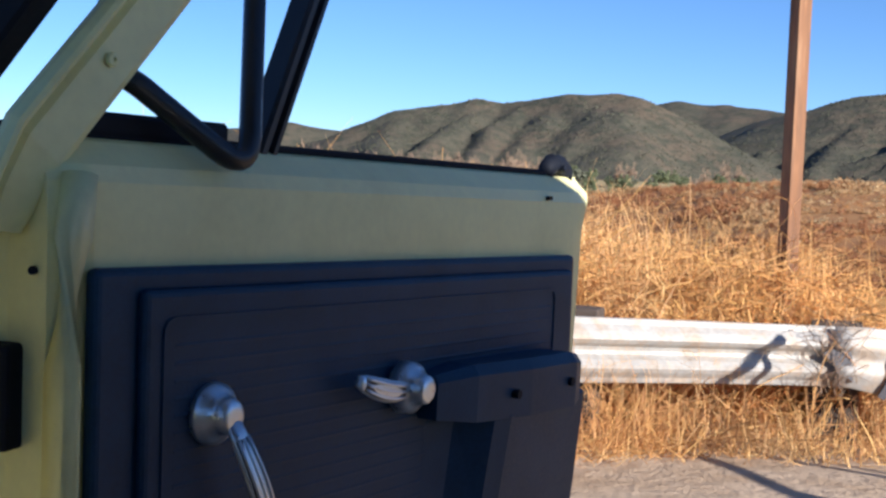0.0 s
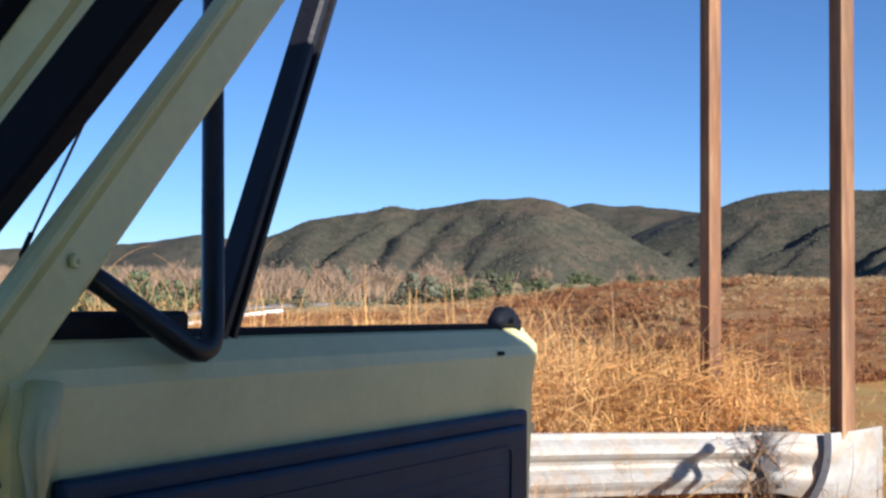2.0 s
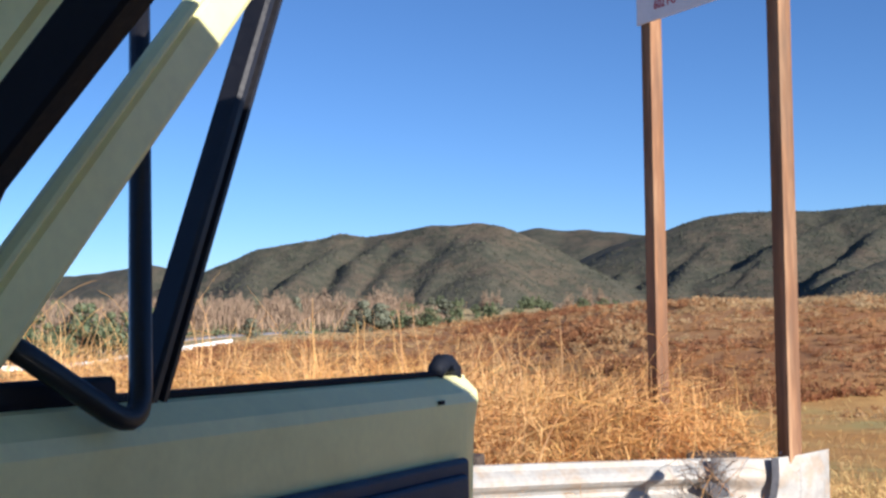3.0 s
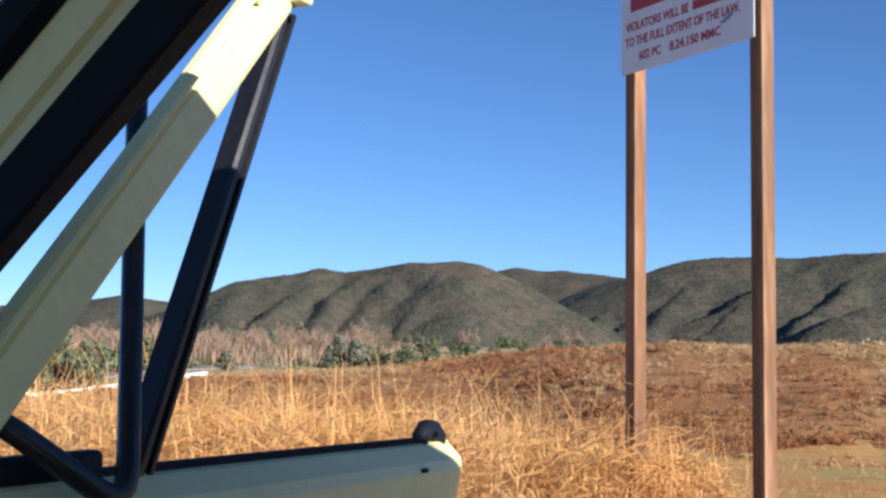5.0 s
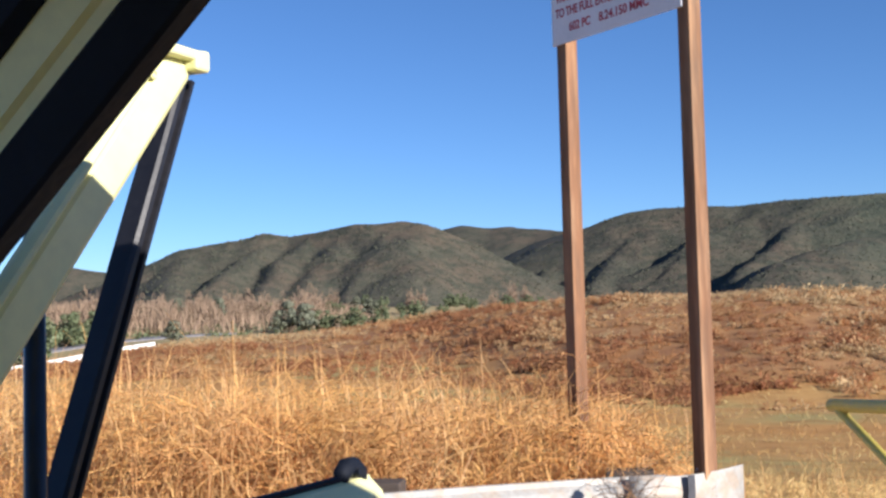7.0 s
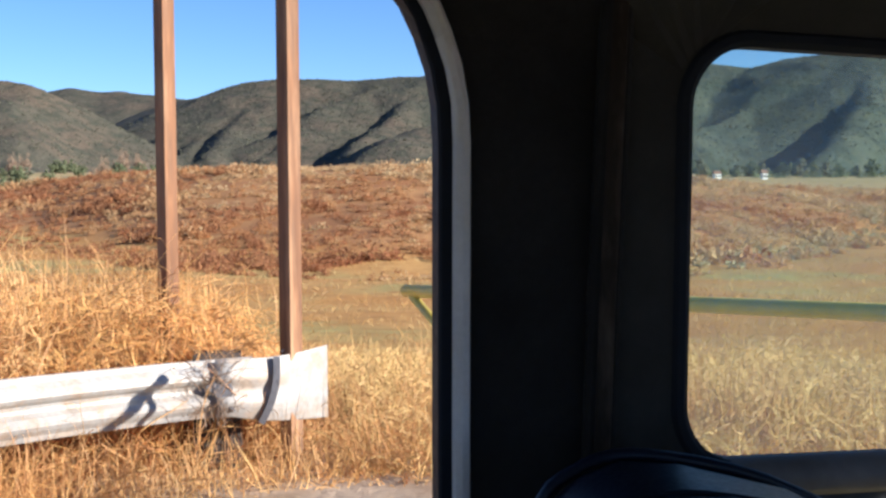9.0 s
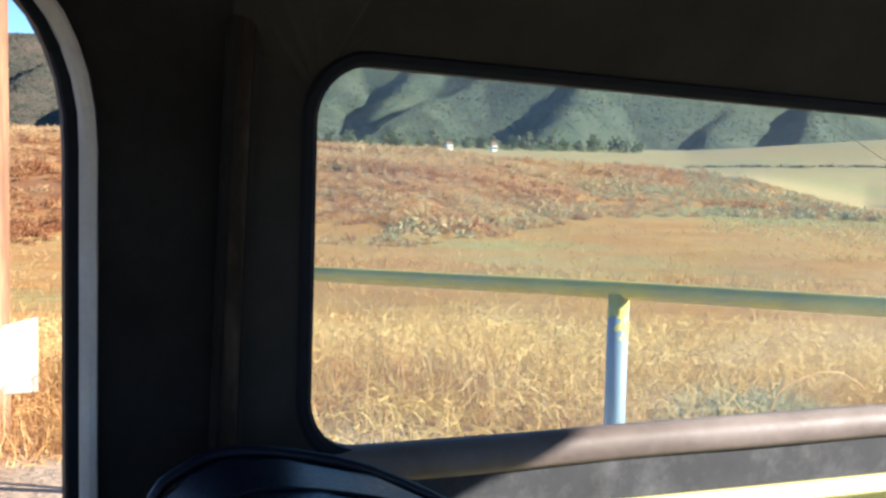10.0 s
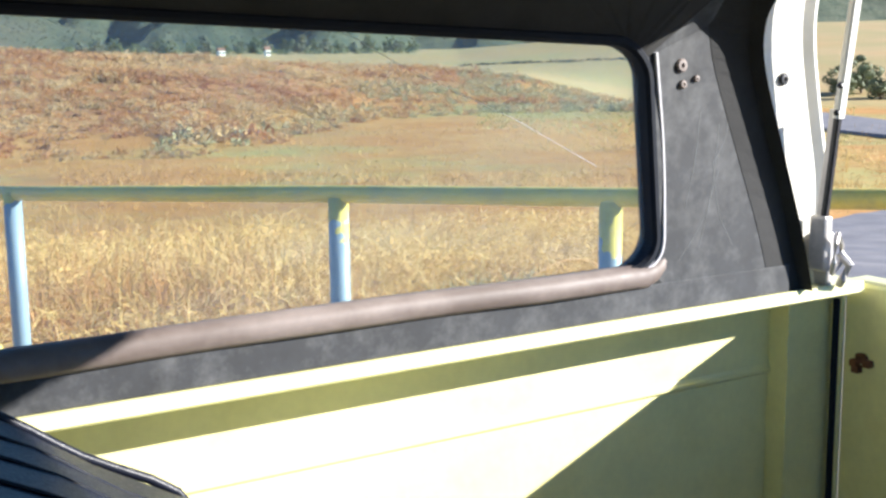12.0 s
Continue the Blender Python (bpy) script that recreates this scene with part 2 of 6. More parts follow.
def ground_mat():
    """Bare dirt by the road, dry gold grass on the flat, rust-brown scrub soil on the rise, olive brush on the hills."""
    m = bpy.data.materials.new("dry_ground")
    m.use_nodes = True
    nodes, link = m.node_tree.nodes, m.node_tree.links.new
    bsdf = nodes["Principled BSDF"]
    geo, sep, flat = nodes.new("ShaderNodeNewGeometry"), nodes.new("ShaderNodeSeparateXYZ"), nodes.new("ShaderNodeVectorMath")
    link(geo.outputs["Position"], sep.inputs[0])
    flat.operation = "MULTIPLY"
    flat.inputs[1].default_value = (1, 1, 0)
    link(geo.outputs["Position"], flat.inputs[0])
    dist = nodes.new("ShaderNodeVectorMath")
    dist.operation = "LENGTH"
    link(flat.outputs[0], dist.inputs[0])

    def noisy(sc, detail=6.0):
        n = nodes.new("ShaderNodeTexNoise")
        n.inputs["Scale"].default_value, n.inputs["Detail"].default_value, n.inputs["Roughness"].default_value = sc, detail, 0.62
        link(geo.outputs["Position"], n.inputs["Vector"])
        return n.outputs["Fac"]

    def ramp(src, lo, hi):
        r = nodes.new("ShaderNodeMapRange")
        r.inputs["From Min"].default_value, r.inputs["From Max"].default_value = lo, hi
        link(src, r.inputs["Value"])
        return r.outputs[0]

    def blend(a, b, fac):
        x = nodes.new("ShaderNodeMix")
        x.data_type = "RGBA"
        for sock, val in ((6, a), (7, b)):
            if isinstance(val, tuple):
                x.inputs[sock].default_value = (*val, 1)
            else:
                link(val, x.inputs[sock])
        link(fac, x.inputs[0])
        return x.outputs[2]

    def plus(a, b, k):
        x = nodes.new("ShaderNodeMath")
        x.operation, x.inputs[1].default_value = "MULTIPLY_ADD", k
        link(b, x.inputs[0]), link(a, x.inputs[2])
        return x.outputs[0]

    dirt = blend((0.52, 0.40, 0.28), (0.42, 0.30, 0.19), ramp(noisy(2.5), 0.4, 0.65))
    gold = blend((0.46, 0.235, 0.07), (0.50, 0.295, 0.10), ramp(noisy(0.12), 0.4, 0.6))
    green = blend(gold, (0.37, 0.335, 0.125), ramp(noisy(0.04), 0.50, 0.64))
    green = blend(green, (0.34, 0.17, 0.055), ramp(noisy(0.7), 0.50, 0.72))
    rust = blend((0.29, 0.14, 0.058), (0.40, 0.22, 0.09), ramp(noisy(0.15), 0.42, 0.62))
    pale = blend((0.44, 0.33, 0.165), (0.37, 0.315, 0.145), ramp(noisy(0.03), 0.42, 0.6))
    pale = blend(pale, (0.44, 0.31, 0.14), ramp(noisy(0.012), 0.52, 0.66))
    olive = blend((0.088, 0.083, 0.060), (0.116, 0.094, 0.066), ramp(noisy(0.012), 0.45, 0.62))
    olive = blend(olive, (0.056, 0.060, 0.043), ramp(noisy(0.07, 5.0), 0.45, 0.62))
    olive = blend(olive, (0.122, 0.104, 0.074), ramp(noisy(0.35, 3.0), 0.58, 0.72))
    patchy = blend((0.084, 0.100, 0.066), (0.104, 0.114, 0.078), ramp(noisy(0.02), 0.42, 0.6))
    patchy = blend(patchy, (0.060, 0.078, 0.054), ramp(noisy(0.09, 5.0), 0.47, 0.62))
    olive = blend(olive, patchy, ramp(sep.outputs["X"], 150.0, 330.0))      # eastern hills: greener brush, cooled in colour to stand in for distance haze
    wobble = plus(dist.outputs["Value"], noisy(0.35), 2.0)
    c = blend(dirt, green, ramp(wobble, 7.6, 9.0))
    far = plus(dist.outputs["Value"], noisy(0.03), 40.0)
    high = plus(sep.outputs["Z"], noisy(0.25), 0.9)
    on_rise = nodes.new("ShaderNodeMath")
    on_rise.operation = "MULTIPLY"
    link(ramp(high, -4.9, -3.9), on_rise.inputs[0]), link(ramp(dist.outputs["Value"], 62.0, 80.0), on_rise.inputs[1])
    c = blend(c, rust, on_rise.outputs[0])
    c = blend(c, pale, ramp(far, 245.0, 275.0))
    c = blend(c, olive, ramp(far, 760.0, 840.0))
    link(c, bsdf.inputs["Base Color"])
    bsdf.inputs["Roughness"].default_value = 0.92
    bsdf.inputs["Specular IOR Level"].default_value = 0.15
    b = nodes.new("ShaderNodeBump")
    b.inputs["Strength"].default_value, b.inputs["Distance"].default_value = 0.7, 0.04
    link(noisy(14.0), b.inputs["Height"])
    brush = nodes.new("ShaderNodeBump")                  # knee-high brush over the hills
    brush.inputs["Strength"].default_value, brush.inputs["Distance"].default_value = 0.85, 2.6
    tall = nodes.new("ShaderNodeMath")
    tall.operation = "MULTIPLY"
    link(noisy(0.16, 5.0), tall.inputs[0]), link(ramp(far, 820.0, 900.0), tall.inputs[1])
    link(tall.outputs[0], brush.inputs["Height"]), link(b.outputs[0], brush.inputs["Normal"])
    b = brush
    link(b.outputs[0], bsdf.inputs["Normal"])
    return m


GROUND = ground_mat()

# ---- building helpers ----
def mesh_of(name, verts, faces, material, smooth=False):
    me = bpy.data.meshes.new(name)
    me.from_pydata([tuple(p) for p in verts], [], [tuple(f) for f in faces])
    me.materials.append(material)
    if smooth:
        me.polygons.foreach_set("use_smooth", [True] * len(me.polygons))
    me.update()
    return me


def part(name, bm, material, parent=None, label="", smooth=False, m=None):
    """Links a bmesh as one mesh object under a thing or a part."""
    me = bpy.data.meshes.new(name)
    bmesh.ops.recalc_face_normals(bm, faces=bm.faces)
    bm.to_mesh(me)
    bm.free()
    me.materials.append(material)
    if smooth:
        for p in me.polygons:
            p.use_smooth = True
    ob = new(name, me)
    if parent is not None:
        ob.parent = parent
    if m is not None:
        ob.matrix_basis = m
    if label:
        tagged(ob, label)
    return ob


def thing(name, label, category, m=None, group="", kind=""):
    ob = new(name)
    ob.empty_display_size = 0.2
    if m is not None:
        ob.matrix_basis = m
    return tagged(ob, label, category, group, kind)


def put_box(bm, lo, hi, bevel=0.0, segs=2, m=None):
    r = bmesh.ops.create_cube(bm, size=1)
    vs = r["verts"]
    size = Vector(hi) - Vector(lo)
    mid = (Vector(hi) + Vector(lo)) / 2
    for p in vs:
        p.co = Vector((p.co.x * size.x, p.co.y * size.y, p.co.z * size.z)) + mid
    if bevel:
        es = {e for p in vs for e in p.link_edges}
        out = bmesh.ops.bevel(bm, geom=list(es), offset=bevel, segments=segs, affect="EDGES", profile=0.5)
        vs = list({p for f in out["faces"] for p in f.verts} | {p for p in vs if p.is_valid})
    if m is not None:
        for p in vs:
            p.co = m @ p.co
    return bm


def box(lo, hi, bevel=0.0, segs=2, m=None):
    return put_box(bmesh.new(), lo, hi, bevel, segs, m)


def put_sweep(bm, path, profile, ups=None, closed=False, caps=True, scales=None):
    """Sweeps a closed outline (side, up pairs) along a path of points."""
    path = [Vector(p) for p in path]
    rings = []
    n = len(path)
    for i, p in enumerate(path):
        if closed:
            d = path[(i + 1) % n] - path[i - 1]
        else:
            d = path[min(i + 1, n - 1)] - path[max(i - 1, 0)]
        d.normalize()
        up = Vector(ups[i]) if isinstance(ups, list) else Vector(ups) if ups is not None else Vector((0, 0, 1))
        if abs(d.dot(up)) > 0.995:
            up = Vector((1, 0, 0)) if abs(d.x) < 0.9 else Vector((0, 1, 0))
        side = d.cross(up).normalized()
        u = side.cross(d).normalized()
        k = scales[i] if scales else 1.0
        rings.append([bm.verts.new(p + side * (a * k) + u * (b * k)) for a, b in profile])
    m = len(profile)
    for i in range(n if closed else n - 1):
        a, b = rings[i], rings[(i + 1) % n]
        for j in range(m):
            bm.faces.new((a[j], a[(j + 1) % m], b[(j + 1) % m], b[j]))
    if caps and not closed:
        bm.faces.new(rings[0][::-1])
        bm.faces.new(rings[-1])
    return bm


def circle(r, n=10, squash=1.0):
    return [(r * math.cos(2 * math.pi * i / n), r * squash * math.sin(2 * math.pi * i / n)) for i in range(n)]


def rect(w, h, c=0.0):
    """A rectangle outline with cut corners."""
    a, b = w / 2, h / 2
    if not c:
        return [(-a, -b), (a, -b), (a, b), (-a, b)]
    return [(-a + c, -b), (a - c, -b), (a, -b + c), (a, b - c), (a - c, b), (-a + c, b), (-a, b - c), (-a, -b + c)]


def tube(path, r, n=10, closed=False, squash=1.0, ups=None, scales=None):
    return put_sweep(bmesh.new(), path, circle(r, n, squash), ups, closed, True, scales)


def round_path(pts, r, steps=6, closed=False):
    """Rounds the corners of a polyline; r may be one radius or one per point."""
    pts = [Vector(p) for p in pts]
    n, out = len(pts), []
    for i, p in enumerate(pts):
        rad = r[i] if isinstance(r, (list, tuple)) else r
        if not closed and i in (0, n - 1) or rad <= 0:
            out.append(p)
            continue
        a, b = (pts[i - 1] - p), (pts[(i + 1) % n] - p)
        ra = min(rad, a.length * 0.49, b.length * 0.49)
        p0, p1 = p + a.normalized() * ra, p + b.normalized() * ra
        for k in range(steps + 1):
            t = k / steps
            out.append(p0 * (1 - t) ** 2 + p * (2 * t * (1 - t)) + p1 * t * t)
    return out


def put_slab(bm, outline, holes, to3d, thick):
    """A plate with holes: outline and holes are 2D loops of equal count of points per hole ring; to3d(a, b, c) places a point, c across."""
    # bridge the outer loop to the hole by angle, ring by ring
    def ring(loop, c):
        return [bm.verts.new(to3d(a, b, c)) for a, b in loop]
    o0, o1 = ring(outline, 0), ring(outline, thick)
    h0, h1 = ring(holes, 0), ring(holes, thick)
    n = len(outline)
    for i in range(n):
        j = (i + 1) % n
        bm.faces.new((o0[i], o0[j], h0[j], h0[i]))
        bm.faces.new((o1[j], o1[i], h1[i], h1[j]))
        bm.faces.new((o0[j], o0[i], o1[i], o1[j]))
        bm.faces.new((h0[i], h0[j], h1[j], h1[i]))
    return bm


def super_loop(x0, x1, z0, z1, r, n=12):
    """A rounded rectangle as a loop of 4 * n points, one corner after the other."""
    out = []
    for cx, cz, a0 in ((x1 - r, z1 - r, 0), (x0 + r, z1 - r, 90), (x0 + r, z0 + r, 180), (x1 - r, z0 + r, 270)):
        for k in range(n):
            a = radians(a0 + 90 * k / (n - 1))
            out.append((cx + r * math.cos(a), cz + r * math.sin(a)))
    return out


def flowing(pts, n=5):
    """A smooth curve through points."""
    pts = [Vector(p) for p in pts]
    out = []
    for i in range(len(pts) - 1):
        a, b, c, d = pts[max(i - 1, 0)], pts[i], pts[i + 1], pts[min(i + 2, len(pts) - 1)]
        for k in range(n):
            t = k / n
            out.append(0.5 * (2 * b + (c - a) * t + (2 * a - 5 * b + 4 * c - d) * t * t + (3 * b - a - 3 * c + d) * t ** 3))
    return out + [pts[-1]]

# ---- the lie of the land ----
EYE_Z = 1.3


def lerp_table(x, table):
    xs, ys = zip(*table)
    return np.interp(x, xs, ys)


CREST_EL = ((-60, -3.0), (-29, -2.4), (-22, -1.5), (-16.7, -1.25), (-10, -0.65), (-5, -0.05), (0, 0.25), (8, 0.15), (12, 0.05), (19, -0.45),
            (26, -0.75), (31, -1.0), (36, -1.5), (41, -2.75), (60, -3.0))
FOOT_EL = ((-60, -2.9), (-20, -2.9), (-9, -3.3), (-2.5, -4.4), (6.5, -5.0), (15, -4.9), (20, -4.9), (25, -4.1), (29, -3.2), (34, -3.0), (40, -2.9), (60, -2.9))
FLAT = -5.9
FLOOR_EL = ((-60, 0.2), (-30, 0.1), (-5, 0.05), (15, -0.1), (25, -0.2), (33, -0.18), (41, 0.5), (46, 0.84), (60, 1.0))


def smooth_step(x):
    x = np.clip(x, 0, 1)
    return x * x * (3 - 2 * x)


def foot_and_crest(az):
    foot = (EYE_Z - FLAT) / np.tan(np.radians(-lerp_table(az, FOOT_EL)))
    return foot, foot + 85.0


# ridges of the hills: steepness of the shaded and of the sunny flank, roundness, then bearing, elevation and distance along the ridge
HILLS_WEST = (
    (0.40, 0.40, 15, ((-42, 1.3, 1900), (-31.1, 1.55, 1800), (-27.3, 1.85, 1750), (-25.2, 2.27, 1700), (-23, 1.9, 1700), (-20, 1.0, 1700))),
    (0.50, 0.50, 12, ((-24.5, 1.2, 1330), (-21.5, 2.3, 1290), (-20.2, 2.9, 1280), (-18.1, 3.28, 1280), (-16.6, 3.68, 1290), (-15.4, 3.46, 1290), (-13.4, 3.82, 1270), (-11.8, 3.95, 1250), (-10.3, 4.04, 1240), (-9.6, 3.92, 1230))),
    (0.50, 0.80, 28, ((-10.2, 4.04, 1240), (-9.9, 3.1, 1160), (-9.6, 1.6, 1060), (-9.4, 0.3, 980))),
    (0.90, 0.42, 9, ((-10.7, 3.8, 1220), (-11.5, 2.5, 1130), (-12.8, 0.5, 1020))),
    (0.55, 0.40, 10, ((-12.6, 3.8, 1255), (-13.6, 2.6, 1160), (-14.9, 1.1, 1060))),
    (0.90, 0.48, 9, ((-14.3, 3.55, 1270), (-15.8, 2.3, 1150), (-17.0, 1.0, 1050), (-17.8, 0.2, 1000))),
    (0.90, 0.48, 9, ((-16.0, 3.37, 1285), (-18.1, 2.15, 1160), (-19.7, 1.0, 1070), (-20.6, 0.2, 1000))),
    (0.60, 0.45, 10, ((-19.7, 2.95, 1280), (-20.7, 1.86, 1180), (-21.4, 0.9, 1080))),
)
HILLS_MIDDLE = (
    (0.35, 0.35, 15, ((-9.8, 3.2, 1900), (-8.5, 3.6, 1900), (-7.3, 3.80, 1900), (-6, 3.72, 1900), (-4.1, 3.60, 1850), (-2.6, 3.4, 1800))),
    (0.90, 0.40, 9, ((-2.6, 3.25, 1750), (-3.9, 2.5, 1600), (-5.4, 1.7, 1500), (-6.2, 0.6, 1400))),
    (0.95, 0.42, 9, ((-2.3, 3.2, 1500), (-3.1, 2.1, 1350), (-3.9, 1.2, 1250), (-4.4, 0.4, 1150))),
    (0.80, 0.40, 9, ((-1.3, 2.3, 1350), (-2.0, 1.3, 1250), (-2.8, 0.3, 1150))),
    (0.72, 0.35, 9, ((1.0, 4.1, 1440), (0.3, 2.9, 1350), (-0.4, 1.9, 1260), (-1.2, 0.6, 1150))),
    (0.78, 0.36, 9, ((7.5, 4.38, 1415), (5.5, 3.5, 1350), (4.0, 3.0, 1300), (3.0, 2.2, 1240), (2.2, 0.8, 1150))),
    (1.00, 0.40, 9, ((8.6, 3.9, 1380), (8.2, 3.7, 1340), (7.0, 2.5, 1230), (5.7, 1.37, 1120), (4.7, 0.4, 1040))),
    (0.70, 0.45, 20, ((11, 2.6, 1150), (8.8, 2.08, 1080), (7.2, 1.7, 1040), (5.7, 0.4, 980))),
)
HILLS_CREST = (
    (0.42, 0.42, 14, ((-2.6, 3.25, 1560), (-1.5, 3.52, 1520), (-0.2, 3.97, 1480), (0.7, 4.25, 1460), (3.1, 4.30, 1440), (5.8, 4.22, 1440), (7.5, 4.36, 1420), (9.1, 4.5, 1400),
                      (14, 4.5, 1400), (18, 4.6, 1420), (21.8, 4.76, 1400), (23.6, 4.62, 1390), (25.3, 5.0, 1380), (27.2, 5.3, 1350), (29.1, 5.3, 1330))),
    (0.40, 0.40, 14, ((29.1, 5.3, 1330), (33, 5.4, 1400), (37.6, 5.2, 1450), (41.5, 4.9, 1450), (47, 4.9, 1600), (52, 4.5, 1900), (60, 4.3, 2000), (72, 4.0, 2100))),
)
HILLS_EAST = (
    (0.75, 0.38, 10, ((14, 4.4, 1390), (12.6, 2.6, 1240), (11.4, 0.5, 1080))),
    (0.75, 0.38, 10, ((18.3, 4.5, 1400), (16.6, 2.6, 1250), (15.2, 0.6, 1090))),
    (0.70, 0.40, 12, ((21.9, 4.7, 1390), (20.6, 3.4, 1280), (19.2, 1.8, 1150), (18.4, 0.5, 1060))),
    (0.95, 0.34, 9, ((26, 4.6, 1370), (25.6, 4.3, 1340), (23.8, 3.08, 1230), (22.0, 2.15, 1140), (20.4, 1.6, 1080), (19.4, 0.4, 1000))),
    (1.00, 0.60, 18, ((29.3, 5.2, 1320), (28.9, 4.3, 1240), (28.6, 3.2, 1150), (28.0, 2.0, 1060), (27.2, 1.0, 980), (26, 0.1, 900))),
    (1.00, 0.45, 12, ((35.5, 5.0, 1400), (35.3, 3.2, 1250), (34.8, 1.7, 1120), (34.0, 0.6, 1030))),
    (0.90, 0.42, 10, ((39.5, 4.0, 1400), (38.9, 2.1, 1150), (38.0, 0.9, 1040))),
    (0.90, 0.42, 10, ((46, 3.8, 1450), (44.4, 1.9, 1200), (43.4, 0.8, 1080))),
    (0.70, 0.42, 10, ((52, 3.4, 1700), (49, 1.5, 1300), (47.6, 0.6, 1150))),
)


def wave_noise(x, y, seed, n=7, base=1.0):
    """A cheap sum of turned waves, about -1 to 1."""
    g = np.random.default_rng(seed)
    out = np.zeros_like(x)
    for k in range(n):
        a, ph, f = g.uniform(0, 6.283), g.uniform(0, 6.283), base * g.uniform(0.6, 1.7)
        out += np.sin((x * math.cos(a) + y * math.sin(a)) * f + ph + 1.3 * np.sin((x * math.sin(a) - y * math.cos(a)) * f * 0.6 + ph * 2))
    return out / n


def bearing_point(a, e, r):
    return np.array((r * math.sin(radians(a)), r * math.cos(radians(a)), EYE_Z + r * math.tan(radians(e))))


def hill_height(x, y):
    """The highest of all ridges, each falling off to its two sides, with small folds over them."""
    out = np.full_like(x, -1e3)
    wob = 9 * wave_noise(x, y, 6, base=0.018) + 5 * wave_noise(x, y, 7, base=0.05)
    for shady, sunny, soft, line in HILLS_WEST + HILLS_MIDDLE + HILLS_CREST + HILLS_EAST:
        pts = [bearing_point(*p) for p in line]
        for p, q in zip(pts, pts[1:]):
            d = q - p
            length = math.hypot(d[0], d[1])
            ux, uy = d[0] / length, d[1] / length
            along = (x - p[0]) * ux + (y - p[1]) * uy
            off = (y - p[1]) * ux - (x - p[0]) * uy + wob * (0.9 if shady != sunny else 0.3)
            t = np.clip(along / length, 0, 1)
            past = along - t * length
            dist = np.hypot(off, past)
            steep = np.where(off < 0, shady, sunny)
            out = np.maximum(out, p[2] + d[2] * t - steep * (np.sqrt(dist * dist + soft * soft) - soft))
    folds = 2.2 * wave_noise(x, y, 61, base=0.03) + 2.6 * (0.5 - 2 * np.abs(wave_noise(x + 0.4 * y, y, 62, base=0.04))) + 0.9 * wave_noise(x, y, 63, base=0.11)
    return out + folds * smooth_step((np.hypot(x, y) - 900) / 150)


def height(x, y):
    """The height of the ground at a place (arrays)."""
    x, y = np.asarray(x, float), np.asarray(y, float)
    r, az = np.hypot(x, y), np.degrees(np.arctan2(x, y))
    front = smooth_step((np.cos(np.radians(az)) + 0.25) / 0.5)
    # the verge falls away past the rail
    z = np.interp(r, (0, 3.6, 5.2, 7.0, 9.5, 15, 30, 60, 95, 6000), (0, 0, -0.08, -0.28, -0.6, -1.45, -3.3, -5.1, FLAT, FLAT))
    z = z + 0.05 * wave_noise(x, y, 3, base=1.1) * smooth_step((r - 4.5) / 3) + 0.25 * wave_noise(x, y, 4, base=0.12) * smooth_step((r - 15) / 30)
    floor = EYE_Z + 620 * np.tan(np.radians(lerp_table(az, FLOOR_EL)))
    z = z + (floor - FLAT) * smooth_step((r - 230) / 390)
    # the scrub rise
    foot, crest = foot_and_crest(az)
    top = EYE_Z + crest * np.tan(np.radians(lerp_table(az, CREST_EL)))
    rise = np.where(r < crest, np.clip((r - foot) / (crest - foot), 0, 1), 1 - smooth_step((r - crest - 15) / 110))
    rise = np.where(r < crest, 0.35 * rise + 0.65 * smooth_step(rise), rise)
    z = z + (top - FLAT) * rise + 0.35 * wave_noise(x, y, 5, base=0.09) * rise * (np.abs(r - crest) > 1) * smooth_step(rise * 3)
    # the hills
    hill = np.full_like(z, -1e3)
    far = r > 690
    if far.any():
        hill[far] = hill_height(x[far], y[far])
    z = np.where(r > 560, np.maximum(z, np.where(hill > FLAT - 4, hill, -1e3)), z)
    return z * front + (1 - front) * np.minimum(z, 0) * 0.15


def build_ground():
    azs = np.concatenate([np.linspace(-180, -46, 60)[:-1], np.arange(-46, 62, 0.2), np.linspace(62, 180, 54)])
    rs = np.concatenate([[0.0], np.linspace(0.5, 9, 40), np.geomspace(9.4, 60, 60), np.linspace(62, 260, 80), np.geomspace(266, 700, 34),
                         np.arange(712, 1000, 14), np.arange(1000, 1480, 6.5), np.geomspace(1490, 2450, 50), [2700, 3200, 4200]])
    aa, rr = np.meshgrid(np.radians(azs), rs)
    x, y = rr * np.sin(aa), rr * np.cos(aa)
    z = height(x, y)
    z[-2:] = -40
    verts = np.stack([x, y, z], -1).reshape(-1, 3)
    na, nr = len(azs), len(rs)
    i, j = np.meshgrid(np.arange(nr - 1), np.arange(na - 1), indexing="ij")
    a = (i * na + j).ravel()
    faces = np.stack([a, a + 1, a + na + 1, a + na], -1)
    me = bpy.data.meshes.new("ground")
    me.from_pydata(verts.tolist(), [], faces.tolist())
    me.materials.append(GROUND)
    me.polygons.foreach_set("use_smooth", [True] * len(me.polygons))
    me.update()
    ob = tagged(new("ground", me), "dry golden grassland rising to brush-covered hills", "ground", kind="structure")
    return ob


build_ground()


def zat(x, y):
    return float(height(np.array([x]), np.array([y]))[0])

# ---- the truck: hardtop and bed ----
SCRATCH = mat("grey_scratch", (0.10, 0.105, 0.11), rough=0.8, var=0.2, bump=0)
TRUCK = thing("off_road_truck", "cream vintage off-road truck with open passenger door and black hardtop interior", "truck")
HY = 0.70            # inner face of the hardtop side
XB = 0.1995           # rear edge of the door opening
ROOF_Z = 1.553


def smooth_step_one(x):
    x = min(max(x, 0.0), 1.0)
    return x * x * (3 - 2 * x)


